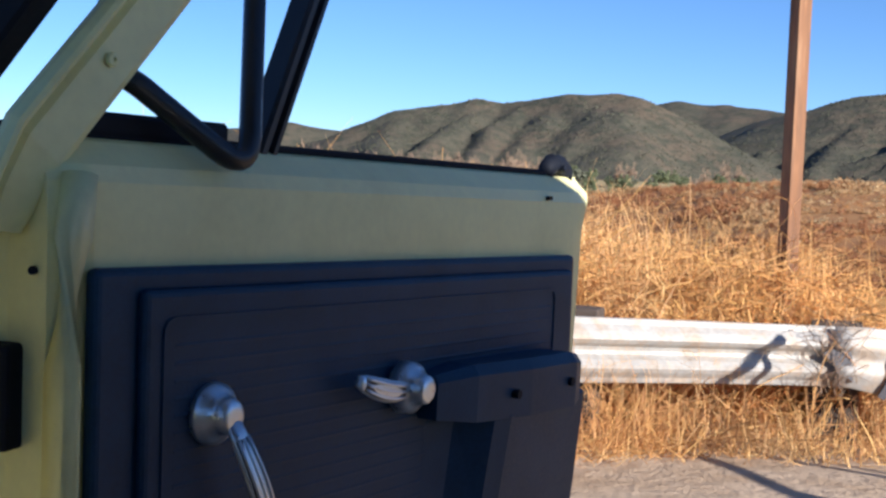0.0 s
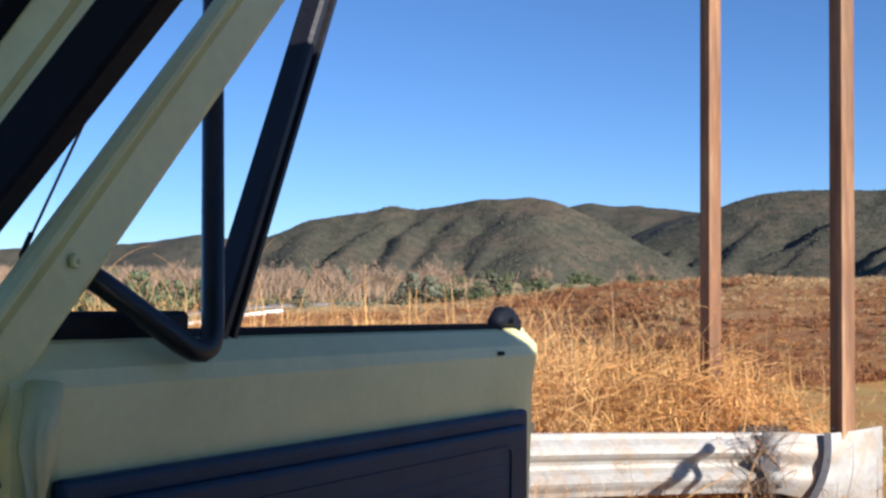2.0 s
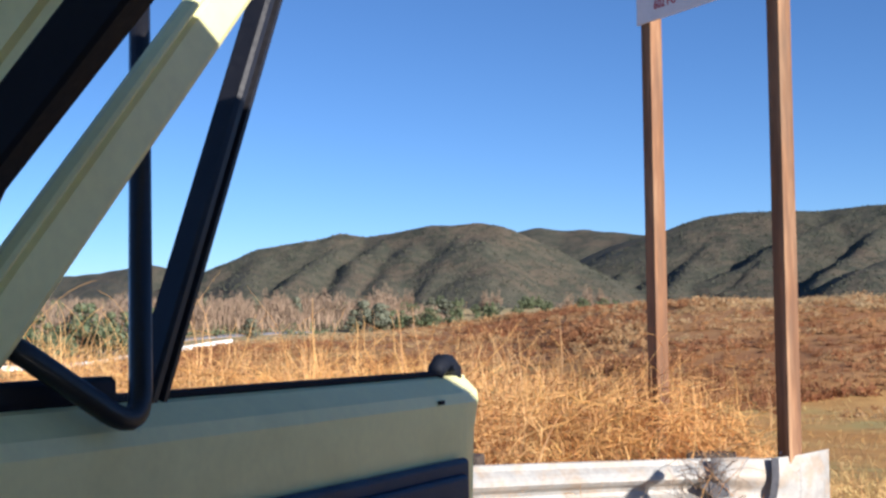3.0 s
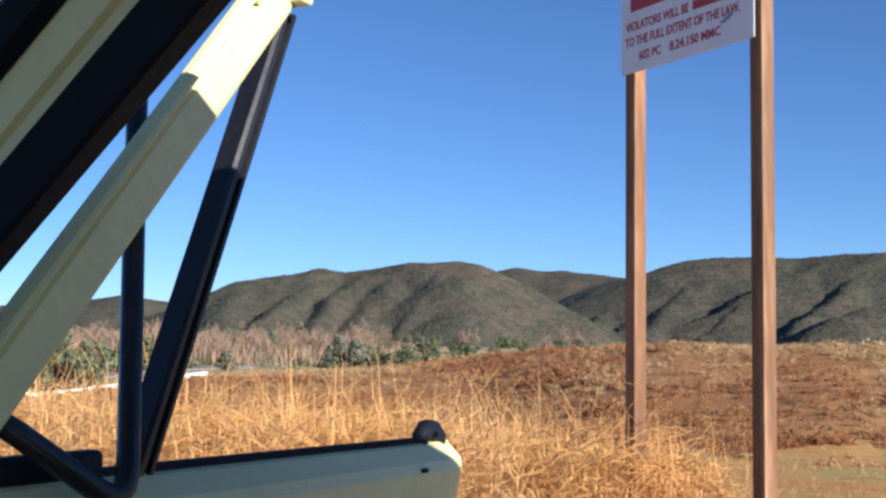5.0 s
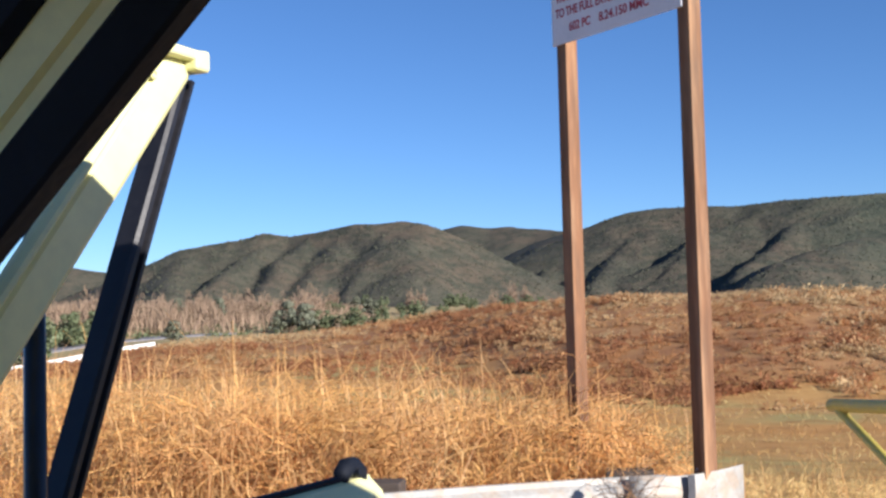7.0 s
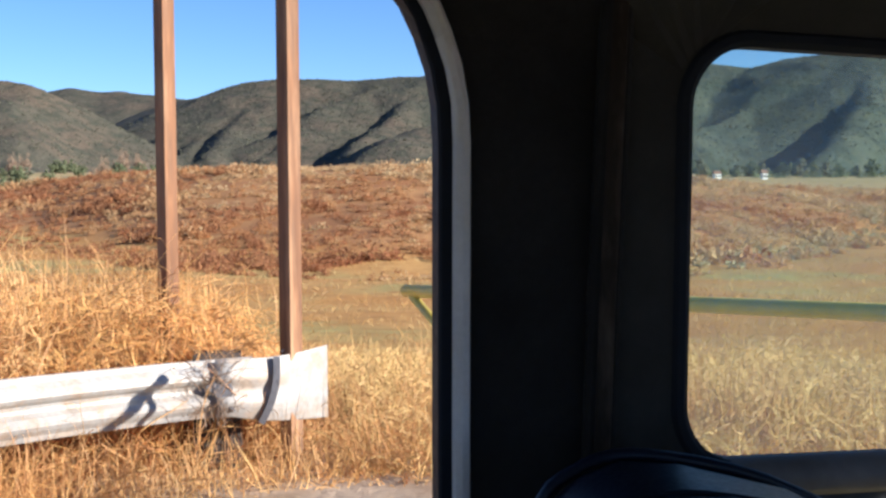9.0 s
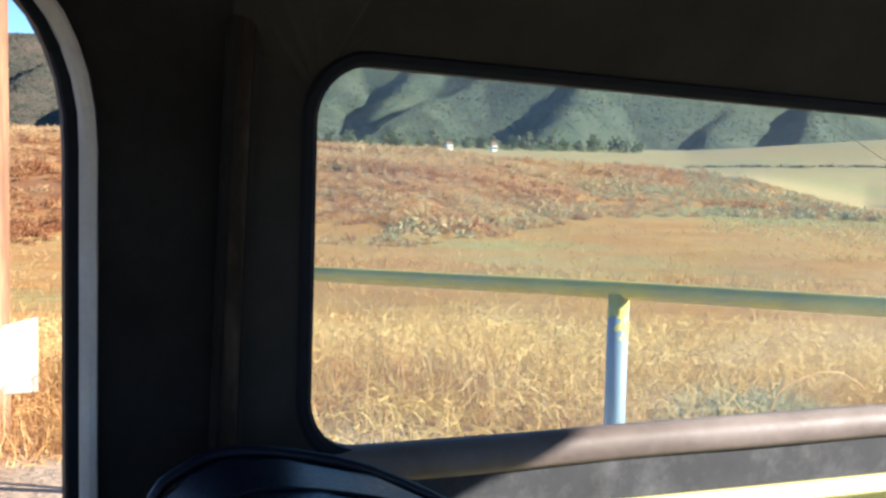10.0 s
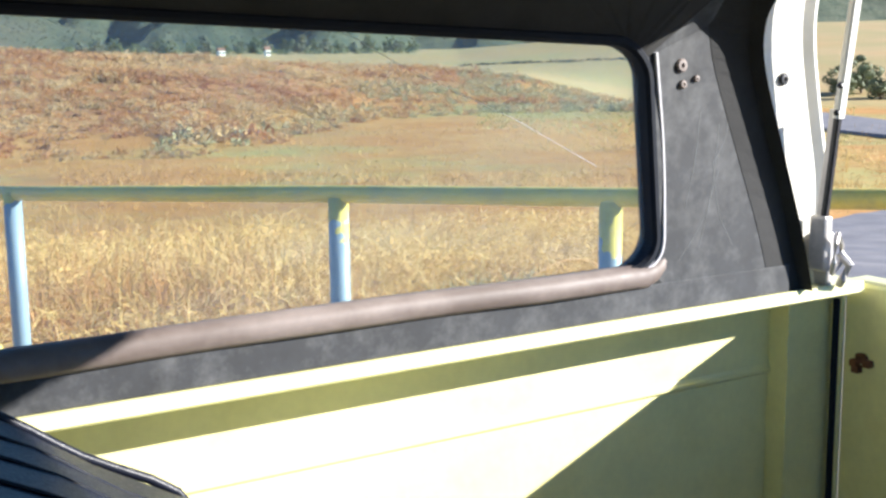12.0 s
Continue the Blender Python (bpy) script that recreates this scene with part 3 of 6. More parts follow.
def lean(z):
    """How far the hardtop side leans in above the bed."""
    return -0.03 * max(z - 1.13, 0.0) - 0.55 * max(z - 1.475, 0.0)


def window_shape(x, z):
    """The long window is not square: its top falls towards the rear and its rear edge leans forward."""
    up, u = min(max((z - 1.19) / 0.28, 0.0), 1.1), (x - 0.36) / 0.67
    return x - 0.028 * up * smooth_step_one((x - 1.0) / 0.15), z + up * (0.009 - 0.010 * u - 0.017 * u * u)


def side_plate(sign):
    """One side of the hardtop with its long window."""
    def to3d(a, b, c):
        return Vector((a, sign * (HY + c + lean(b)), b))
    n = 12
    hole = [window_shape(x, z) for x, z in super_loop(0.338, 1.188, 1.182, 1.472, 0.05, n)]
    pts = []
    top, low, fore = 1.565, 1.131, 0.285
    corners = [(1.252, top), (fore, top), (fore, low), (1.385, low)]
    mids = [(1.300, 1.33), (0.75, top), (fore, 1.33), (0.75, low)]
    half = n // 2
    for q in range(4):
        before, c, after = mids[q], corners[q], mids[(q + 1) % 4]
        for k in range(half):
            t = (k + 0.5) / half
            pts.append((before[0] + (c[0] - before[0]) * t, before[1] + (c[1] - before[1]) * t))
        for k in range(half):
            t = k / half
            pts.append((c[0] + (after[0] - c[0]) * t, c[1] + (after[1] - c[1]) * t))
    return put_slab(bmesh.new(), pts, hole, to3d, 0.035)


def door_frame(sign):
    """The pillar behind the door and the header over it, in one bent plate with a round corner."""
    path = [Vector((p.x, 0, p.z)) for p in round_path([(-0.45, 0, ROOF_Z - 0.012), (XB, 0, ROOF_Z - 0.012), (XB, 0, 1.20), (XB + 0.002, 0, 0.5)], [0, 0.135, 0, 0], 10)]
    bm = bmesh.new()
    rings = []
    for p in path:
        out = Vector((p.x, 0, 1.57)) if p.x < 0.07 else Vector((0.292, 0, min(p.z + 0.03 * max(0, (p.z - 1.40) / 0.15), 1.57)))
        ring = []
        for q, c in ((p, 0.0), (out, 0.0), (out, 0.03), (p, 0.03)):
            ring.append(bm.verts.new(Vector((q.x, sign * (HY + c + lean(q.z)), q.z))))
        rings.append(ring)
    for a, b in zip(rings, rings[1:]):
        for j in range(4):
            bm.faces.new((a[j], a[(j + 1) % 4], b[(j + 1) % 4], b[j]))
    bm.faces.new(rings[0]), bm.faces.new(rings[-1][::-1])
    return bm, path


for sign in (1, -1):
    shell = part("hardtop_side", side_plate(sign), SIDELINER, TRUCK, "black scuffed hardtop side with a long window")
    if sign > 0:                     # dust on the rear pillar, its paler grey also standing for sunlight there
        shell.data.materials.append(DUSTY)
        for p in shell.data.polygons:
            if p.center.x > 1.19 and p.center.z < 1.46:
                p.material_index = 1
    bm, opening = door_frame(sign)
    part("door_frame", bm, PILLAR, TRUCK)
# the seal round the door opening: black lip, grey bulb
part("door_opening_lip", put_sweep(bmesh.new(), [Vector((p.x - 0.0145, HY + 0.014 + lean(p.z), p.z)) for p in opening], rect(0.0145, 0.03, 0.002), ups=(0, -1, 0)), RUBBER, TRUCK)
part("door_opening_seal", tube([Vector((p.x - 0.007, HY - 0.002 + lean(p.z), p.z - (0.002 if p.x < 0.15 else 0.0))) for p in opening], 0.006, 8), SEALG, TRUCK, "pale grey rubber door seal")
# a worn upright seam on the pillar
WORN = mat("worn_brown_edge", (0.016, 0.012, 0.010), rough=0.7, spec=0.15, var=0.3, scale=25, fine=160, bump=0.4, second=(0.07, 0.055, 0.045), mix_lo=0.5, mix_hi=0.75, mix_scale=22, stretch=(1, 1, 0.25))
part("pillar_seam", put_sweep(bmesh.new(), [(0.284, HY - 0.003, 1.132), (0.288, HY - 0.008, 1.30), (0.295, HY - 0.022, 1.56)], rect(0.022, 0.012, 0.003), ups=(0, -1, 0)), PILLAR, TRUCK)
part("pillar_seam", put_sweep(bmesh.new(), [(0.285, HY - 0.009, 1.132), (0.289, HY - 0.013, 1.30), (0.296, HY - 0.026, 1.56)], rect(0.011, 0.005, 0.001), ups=(0, -1, 0)), WORN, TRUCK, "worn brown edge on the pillar")


def ring_path(x0, x1, z0, z1, r, y):
    return [Vector((a, y + lean(b), b)) for a, b in (window_shape(*p) for p in super_loop(x0, x1, z0, z1, r, 10))]


def side_window():
    w = part("side_window", put_sweep(bmesh.new(), ring_path(0.343, 1.1835, 1.181, 1.4675, 0.046, HY + 0.010), rect(0.013, 0.026, 0.004), ups=(0, -1, 0), closed=True), RUBBER, TRUCK, "long side window in a black rubber gasket")
    # pale grey bead paints in the sunlit rear edge of the gasket
    bead = round_path([(1.165, HY - 0.002 + lean(1.43), 1.428), (1.187, HY - 0.003, 1.31), (1.190, HY - 0.003, 1.19), (1.13, HY - 0.003, 1.178)], [0, 0.05, 0.05, 0], 8)
    part("gasket_bead", put_sweep(bmesh.new(), bead, circle(0.0026, 6), ups=(0, -1, 0)), SEALG, w, "rear gasket edge in pale grey, as if sunlit")
    bm = bmesh.new()
    loop = [window_shape(*p) for p in super_loop(0.341, 1.184, 1.182, 1.468, 0.05, 10)]
    a = [bm.verts.new((x, HY + 0.014 + lean(z), z)) for x, z in loop]
    b = [bm.verts.new((x, HY + 0.018 + lean(z), z)) for x, z in loop]
    bm.faces.new(a), bm.faces.new(b[::-1])
    for i in range(len(a)):
        j = (i + 1) % len(a)
        bm.faces.new((a[i], a[j], b[j], b[i]))
    g = part("pane", bm, GLASS, w, "dusty clear glass with a long scratch")
    g.visible_shadow = False
    # a scratch that catches the light
    part("scratch", put_sweep(bmesh.new(), [(0.783, HY + 0.0125 + lean(1.45), 1.453), (0.861, HY + 0.0125 + lean(1.41), 1.413), (0.985, HY + 0.0125 + lean(1.366), 1.362), (1.098, HY + 0.0125 + lean(1.31), 1.305)], circle(0.00026, 4)), SEALG, w)
    return w


side_window()
# window sill, half round, with a little sag and dents along it
rng = np.random.default_rng(4)
sill = [(x, HY + 0.004 + 0.0012 * math.sin(x * 23), 1.1765 + 0.0012 * math.sin(x * 9 + 1)) for x in np.linspace(0.33, 1.165, 36)] + [(1.178, HY + 0.004, 1.1800), (1.190, HY + 0.004, 1.187), (1.196, HY + 0.004, 1.197)]
part("window_sill", put_sweep(bmesh.new(), sill, [(0.009, -0.0125), (0.014, -0.007), (0.0145, 0.004), (0.010, 0.0115), (0.0, 0.014), (-0.012, 0.012), (-0.016, -0.0125)], ups=(0, 0, 1), scales=[1.0] * 36 + [0.85, 0.6, 0.3]), SILLM, TRUCK, "dusty brown rounded window sill", smooth=True)
part("dust_band", box((0.34, HY - 0.0025, 1.1315), (1.40, HY + 0.01, 1.1655), 0.001), DUSTY, TRUCK, "grey dusty band under the sill")
# bed: ledge, side, crease, wheel housing, corner post
bm = bmesh.new()
put_sweep(bm, [(0.19, 0, 0), (0.6, 0, 0), (1.0, 0, 0), (1.536, 0, 0)], [(-(HY - 0.006), 1.131), (-(HY - 0.008), 1.117), (-(HY - 0.004), 1.114), (-0.80, 1.113), (-0.83, 1.112), (-0.83, 1.128), (-0.74, 1.131)], ups=(0, 0, 1))
part("bed_ledge", bm, CREAM, TRUCK, "pale bed rail worn along the edge")
side = [(-0.778, 1.106), (-0.778, 1.014), (-0.7755, 1.010), (-0.7725, 1.0085), (-0.7725, 1.0045), (-0.778, 1.000), (-0.778, 0.50), (-0.83, 0.50), (-0.83, 1.106)]
part("bed_side", put_sweep(bmesh.new(), [(0.19, 0, 0), (0.8, 0, 0), (1.462, 0, 0)], side, ups=(0, 0, 1)), CREAM, TRUCK, "cream bed side with a pressed crease")
arch = [(0.70 + 0.42 * math.cos(a), 0.69, 0.46 + 0.425 * math.sin(a)) for a in np.linspace(0.05, math.pi - 0.05, 22)]
part("wheel_housing", put_sweep(bmesh.new(), arch, [(-0.105, -0.01), (0.10, -0.01), (0.105, 0.0), (0.09, 0.012), (-0.09, 0.012), (-0.105, 0.004)], ups=[(math.cos(a), 0, math.sin(a)) for a in np.linspace(0.05, math.pi - 0.05, 22)]), CREAM, TRUCK, smooth=True)
part("corner_post", put_sweep(bmesh.new(), [(1.50, 0.785, 0.50), (1.50, 0.785, 1.106)], [(-0.045, -0.045), (0.035, -0.045), (0.052, -0.02), (0.052, 0.04), (-0.045, 0.04)], ups=(0, -1, 0)), CREAM, TRUCK)
part("tailgate_seal", tube([(1.535, 0.735, 0.52), (1.535, 0.735, 1.10)], 0.005, 6), RUBBER, TRUCK)
part("tailgate_seal", tube([(1.534, 0.752, 0.52), (1.534, 0.752, 1.10)], 0.003, 6), RUBBER, TRUCK)
part("gate_jamb", box((1.5375, 0.728, 0.50), (1.5455, 0.80, 1.112), 0.002), CREAM, TRUCK)
# unseen roof edge, placed for its shadow line on post and door
part("drip_rail", put_sweep(bmesh.new(), [(-0.43, 0.672, 1.572), (0.0, 0.676, 1.576), (1.28, 0.676, 1.576)], rect(0.095, 0.024, 0.004)), CREAM, TRUCK, "unseen cream drip rail along the roof, set for its shadow")
gate_panel = part("tailgate", box((1.546, -0.66, 0.55), (1.59, 0.733, 1.128), 0.008, 3), CREAM, TRUCK, "cream tailgate, closed, with a rust spot")
part("pressed_panel", box((1.541, -0.55, 0.62), (1.546, 0.60, 1.03), 0.002), CREAM, gate_panel)
bm = bmesh.new()
for i in range(5):
    a = rng.uniform(-0.012, 0.012, 3)
    put_box(bm, (1.536, 0.690 + a[0], 1.012 + a[1]), (1.547, 0.702 + a[0], 1.022 + a[1]), 0.002)
part("rusty_latch", bm, mat("rust", (0.16, 0.07, 0.03), rough=0.9, var=0.3, scale=60, fine=200), gate_panel)
# rear opening: the dark side curls in to a slanted lip, with a pale jamb behind it
tip = [(1.428, 0.684, 1.131), (1.401, 0.6815, 1.21), (1.355, 0.675, 1.315), (1.316, 0.669, 1.405), (1.303, 0.660, 1.455), (1.302, 0.640, 1.488), (1.303, 0.60, 1.507), (1.305, 0.45, 1.523), (1.308, 0.2, 1.537), (1.31, 0.0, 1.541)]
for sign in (1, -1):
    bm = bmesh.new()
    rows = []
    for x, y, z in flowing(tip, 4):
        if y > 0.655:
            mid, base = (x - 0.006, y + 0.016, z), (x - 0.058, HY + lean(z) - 0.0005, z)
        else:
            mid, base = (x - 0.004, y, z + 0.012), (x - 0.05, y, 1.60)
        back = (x + 0.004, y + 0.02, z + 0.004)
        outer = (x - 0.05, max(y, HY + 0.04 + lean(z)) if y > 0.655 else y, z if y > 0.655 else 1.605)
        rows.append([bm.verts.new((p[0], sign * p[1], p[2])) for p in ((x, y, z), mid, base, outer, back)])
    for a, b in zip(rows, rows[1:]):
        for j in range(5):
            bm.faces.new((a[j], a[(j + 1) % 5], b[(j + 1) % 5], b[j]))
    part("rear_lip", bm, LINER, TRUCK)
# whiter than the cream of the body
JAMBW = mat("near_white_jamb", (0.80, 0.78, 0.70), rough=0.4, var=0.04, scale=6, fine=90, bump=0.04, coat=0.1)
bm = bmesh.new()
rows = []
for (x0, y0, z0), (x1, y1, z1) in zip(flowing([(1.405, 0.730, 1.131), (1.37, 0.730, 1.25), (1.33, 0.728, 1.36), (1.315, 0.726, 1.44), (1.31, 0.715, 1.50), (1.31, 0.685, 1.54), (1.31, 0.62, 1.555), (1.31, 0.4, 1.568), (1.31, 0.0, 1.572)], 4),
                                      flowing([(1.468, 0.722, 1.131), (1.482, 0.722, 1.25), (1.462, 0.722, 1.36), (1.446, 0.720, 1.44), (1.443, 0.712, 1.50), (1.443, 0.682, 1.545), (1.443, 0.62, 1.560), (1.443, 0.4, 1.573), (1.443, 0.0, 1.577)], 4)):
    k = smooth_step_one((z0 - 1.44) / 0.11)
    n = Vector((0, 1 - k, k)).normalized()
    p, q = Vector((x0, y0, z0)), Vector((x1, y1, z1))
    rows.append([bm.verts.new(c) for c in (p, p.lerp(q, 0.9), q - n * 0.006, q + Vector((0.006, 0, 0)) - n * 0.004, q + n * 0.016 + Vector((0.006, 0, 0)), p + n * 0.016)])
for a, b in zip(rows, rows[1:]):
    for j in range(6):
        bm.faces.new((a[j], a[(j + 1) % 6], b[(j + 1) % 6], b[j]))
bm.faces.new(rows[0][::-1]), bm.faces.new(rows[-1])
part("rear_jamb", bm, JAMBW, TRUCK, "near-white rear jamb")


def screw_head(name, at, normal, r, parent, material, m=None):
    n = Vector(normal).normalized()
    q = n.to_track_quat("Z", "Y").to_matrix().to_4x4()
    bm = bmesh.new()
    ringz = ((r, 0.0), (r, 0.0015), (r * 0.8, 0.003), (r * 0.35, 0.0033), (r * 0.32, 0.0012))
    rows = [[bm.verts.new((a * math.cos(t), a * math.sin(t), z)) for t in np.linspace(0, 2 * math.pi, 10, endpoint=False)] for a, z in ringz]
    for a, b in zip(rows, rows[1:]):
        for i in range(10):
            bm.faces.new((a[i], a[(i + 1) % 10], b[(i + 1) % 10], b[i]))
    bm.faces.new(rows[-1])
    for v in bm.verts:
        v.co = Matrix.Translation(at) @ q @ v.co
    return part(name, bm, material, parent)


screw_head("screw", (1.405, 0.723, 1.393), (0, -1, 0), 0.008, TRUCK, SATIN)
for x, z, r in ((1.205, 1.413, 0.008), (1.208, 1.392, 0.005), (1.228, 1.398, 0.004)):
    screw_head("screw", (x, HY + lean(z) - 0.0005, z), (0, -1, 0.05), r, TRUCK, SILLM)
for (x0, z0), (x1, z1), (x2, z2) in (((1.245, 1.20), (1.262, 1.27), (1.268, 1.345)), ((1.262, 1.30), (1.28, 1.33), (1.283, 1.36)), ((1.215, 1.19), (1.25, 1.235), (1.27, 1.29)), ((1.30, 1.20), (1.275, 1.24), (1.262, 1.30)), ((1.22, 1.25), (1.232, 1.30), (1.238, 1.36))):
    part("scratch", put_sweep(bmesh.new(), [(p.x, HY + lean(p.z) + 0.0002, p.z) for p in flowing([(x0, 0, z0), (x1, 0, z1), (x2, 0, z2)], 4)], rect(0.0010, 0.0008), ups=(0, -1, 0)), SCRATCH, TRUCK, "pale scratch in the dust")
# roof, then the unseen floor, far side and nose, added to close the cabin
bm = bmesh.new()
for x0, x1 in ((-0.45, 1.30),):
    ys = np.linspace(-0.64, 0.64, 17)
    prof = [(-y, 1.553 + 0.045 * (1 - (y / 0.64) ** 2)) for y in ys]
    back = [(-y * 1.01, 1.572 + 0.050 * (1 - (y / 0.64) ** 2)) for y in ys[::-1]]
    put_sweep(bm, [(x0, 0, 0), (0.3, 0, 0), (x1, 0, 0)], prof + back, ups=(0, 0, 1))
part("roof", bm, ROOFL, TRUCK, "black roof lining")
part("floor_pan", box((-1.1, -0.80, 0.48), (1.56, 0.80, 0.52)), SILLM, TRUCK)
part("left_side", box((-1.6, -0.83, 0.45), (1.59, -0.80, 1.12)), CREAM, TRUCK)
# unseen firewall and dash, cream to throw light back into the cab
part("firewall", box((-1.14, -0.80, 0.45), (-1.10, 0.60, 1.02)), CREAM, TRUCK)
part("dash", box((-1.10, -0.80, 0.86), (-0.86, 0.56, 1.03), 0.03, 3), CREAM, TRUCK)
part("hood", box((-2.2, -0.75, 0.98), (-1.14, 0.70, 1.03), 0.02, 3), CREAM, TRUCK)
# liftgate stay and its latch
STAY = part("stay_bracket", box((1.468, 0.696, 1.126), (1.478, 0.722, 1.20), 0.003), WORNSTEEL, TRUCK, "bright steel liftgate stay with latch")
part("hinge_plate", box((1.452, 0.690, 1.15), (1.468, 0.716, 1.222), 0.004), WORNSTEEL, STAY)
part("latch_loop", tube([(1.462, 0.684, 1.150), (1.455, 0.676, 1.165), (1.455, 0.674, 1.19), (1.465, 0.680, 1.20), (1.476, 0.682, 1.185), (1.476, 0.684, 1.16)], 0.0035, 6, closed=True), WORNSTEEL, STAY)
part("latch_hook", tube([(1.474, 0.684, 1.175), (1.482, 0.674, 1.160), (1.478, 0.680, 1.142), (1.484, 0.690, 1.132)], 0.0055, 8), WORNSTEEL, STAY)
part("pivot", tube([(1.480, 0.704, 1.124), (1.480, 0.722, 1.124)], 0.008, 10), SATIN, STAY)
part("lower_rod", put_sweep(bmesh.new(), [(1.460, 0.700, 1.20), (1.460, 0.681, 1.37)], rect(0.009, 0.009, 0.002)), SATIN, STAY)
part("upper_bar", put_sweep(bmesh.new(), [(1.459, 0.682, 1.345), (1.459, 0.652, 1.585)], rect(0.014, 0.010, 0.002)), JAMBW, STAY, "pale steel channel")
part("stay_strap", put_sweep(bmesh.new(), [(1.458, 0.705, 1.20), (1.458, 0.688, 1.355)], rect(0.004, 0.012, 0.001)), WORNSTEEL, STAY)
for z, dy in ((1.352, 0.0), (1.385, -0.004)):
    screw_head("rivet", (1.452, 0.679 + dy, z), (-1, -0.5, 0), 0.004, STAY, SATIN)

# ---- the open passenger door; x runs along it from the hinge, y away from the cabin ----
HINGE = Matrix.Translation((-0.598, 0.684, 0)) @ Matrix.Rotation(math.atan2(0.970, 0.245), 4, "Z")


def door_shell():
    bm = bmesh.new()
    rings = []
    for s in (-0.035, -0.028, 0.0, 0.1, 0.25, 0.4, 0.55, 0.70, 0.775, 0.795, 0.800):
        drop = 0.018 * s
        end = max(0.0, (s - 0.775) / 0.025)
        nose = max(0.0, (-0.0 - s) / 0.035)
        i = 0.006 * end ** 2 + 0.008 * nose
        flare = 0.034 * end
        prof = [(0.0 + i, 0.45, 0), (0.0 + i, 0.90, 0), (0.0 + i, 1.0, -0.003 * end), (0.0 + i, 1.045, flare * 0.3), (0.001 + i, 1.080, flare * 0.8), (0.006 + i, 1.0925, flare), (0.024 + i, 1.110, flare),
                (0.030, 1.1125, flare), (0.044, 1.1125, flare), (0.0445, 1.09, flare), (0.056, 1.09, flare), (0.0565, 1.112, flare), (0.068, 1.110, flare), (0.074, 1.09, flare), (0.078 - i, 0.95, 0), (0.078 - i, 0.45, 0)]
        rings.append([bm.verts.new((s + f, y, z - (drop if z > 0.6 else 0))) for y, z, f in prof])
    for a, b in zip(rings, rings[1:]):
        for j in range(len(a)):
            bm.faces.new((a[j], a[(j + 1) % len(a)], b[(j + 1) % len(a)], b[j]))
    bm.faces.new(rings[0][::-1]), bm.faces.new(rings[-1])
    return bm


DOOR = part("passenger_door", door_shell(), CREAM, TRUCK, "cream door standing wide open with navy trim", m=HINGE)
part("front_roll", tube([(-0.030, -0.004, 0.45), (-0.030, -0.004, 0.95), (-0.022, -0.004, 1.04), (-0.012, 0.002, 1.085)], 0.013, 10), CREAM, DOOR, smooth=True)
part("belt_seal", put_sweep(bmesh.new(), [(0.0, 0.036, 1.1155), (0.40, 0.036, 1.1085), (0.775, 0.036, 1.1015)], rect(0.012, 0.008, 0.002)), RUBBER, DOOR, "black window seal")


def quad_plate(s0, s1, z0, zl, zr, y0, y1, bevel):
    """A plate whose top slopes from zl to zr."""
    bm = box((s0, y0, z0), (s1, y1, 1.0), bevel, 3)
    for v in bm.verts:
        k = (v.co.x - s0) / (s1 - s0)
        if v.co.z > (z0 + 1.0) / 2:
            v.co.z += zl + (zr - zl) * k - 1.0
    return bm


part("trim_panel", quad_plate(-0.010, 0.755, 0.50, 1.019, 1.002, -0.014, 0.0, 0.006), TRIM, DOOR, "navy-black moulded trim panel with fine ribs")
# the inner field, raised, with a fine groove line and faint ribs
bm = quad_plate(0.030, 0.737, 0.53, 1.002, 0.985, -0.022, -0.012, 0.006)
groove = round_path([(0.05, -0.0222, 0.56), (0.05, -0.0222, 0.979), (0.688, -0.0222, 0.964), (0.682, -0.0222, 0.56)], 0.012, 4, closed=True)
put_sweep(bm, groove, rect(0.0035, 0.0030), ups=(0, -1, 0), closed=True)
part("panel_field", bm, TRIM, DOOR)
for k in range(17):
    z = 0.958 - 0.0135 * k
    part("rib", put_sweep(bmesh.new(), [(0.062, -0.0216, z), (0.676, -0.0216, z - 0.014)], [(-0.004, 0), (0, 0.0009), (0.004, 0)], ups=(0, -1, 0)), TRIM, DOOR)
# armrest and its sloping grip
bm = bmesh.new()
put_sweep(bm, [(0.398, -0.026, 0.876), (0.45, -0.034, 0.875), (0.55, -0.040, 0.870), (0.655, -0.040, 0.866), (0.685, -0.034, 0.864)],
          [(-0.030, -0.026), (-0.030, 0.014), (-0.026, 0.026), (-0.018, 0.031), (0.022, 0.031), (0.03, 0.02), (0.03, -0.03), (-0.02, -0.032)], ups=(0, 0, 1), scales=[0.72, 0.95, 1.0, 1.0, 0.86])
part("armrest", bm, TRIM, DOOR, "dark moulded armrest")
# below it the pod slopes back to the panel, with a dark forward flank
pod = [(0.40, -0.020), (0.455, -0.030), (0.485, -0.062), (0.51, -0.068), (0.70, -0.060), (0.712, -0.050), (0.712, -0.012), (0.40, -0.012)]
bm = bmesh.new()
rows = [[bm.verts.new((0.56 + (s - 0.56) * k - shift, -0.012 + (y + 0.012) * deep, z)) for s, y in pod] for z, k, deep, shift in ((0.852, 0.96, 0.90, 0.0), (0.845, 1.0, 1.0, 0.0), (0.74, 1.04, 0.86, 0.012), (0.60, 1.10, 0.62, 0.03))]
for a, b in zip(rows, rows[1:]):
    for j in range(len(pod)):
        bm.faces.new((a[j], a[(j + 1) % len(pod)], b[(j + 1) % len(pod)], b[j]))
bm.faces.new(rows[0]), bm.faces.new(rows[-1][::-1])
part("armrest_pod", bm, TRIM, DOOR)
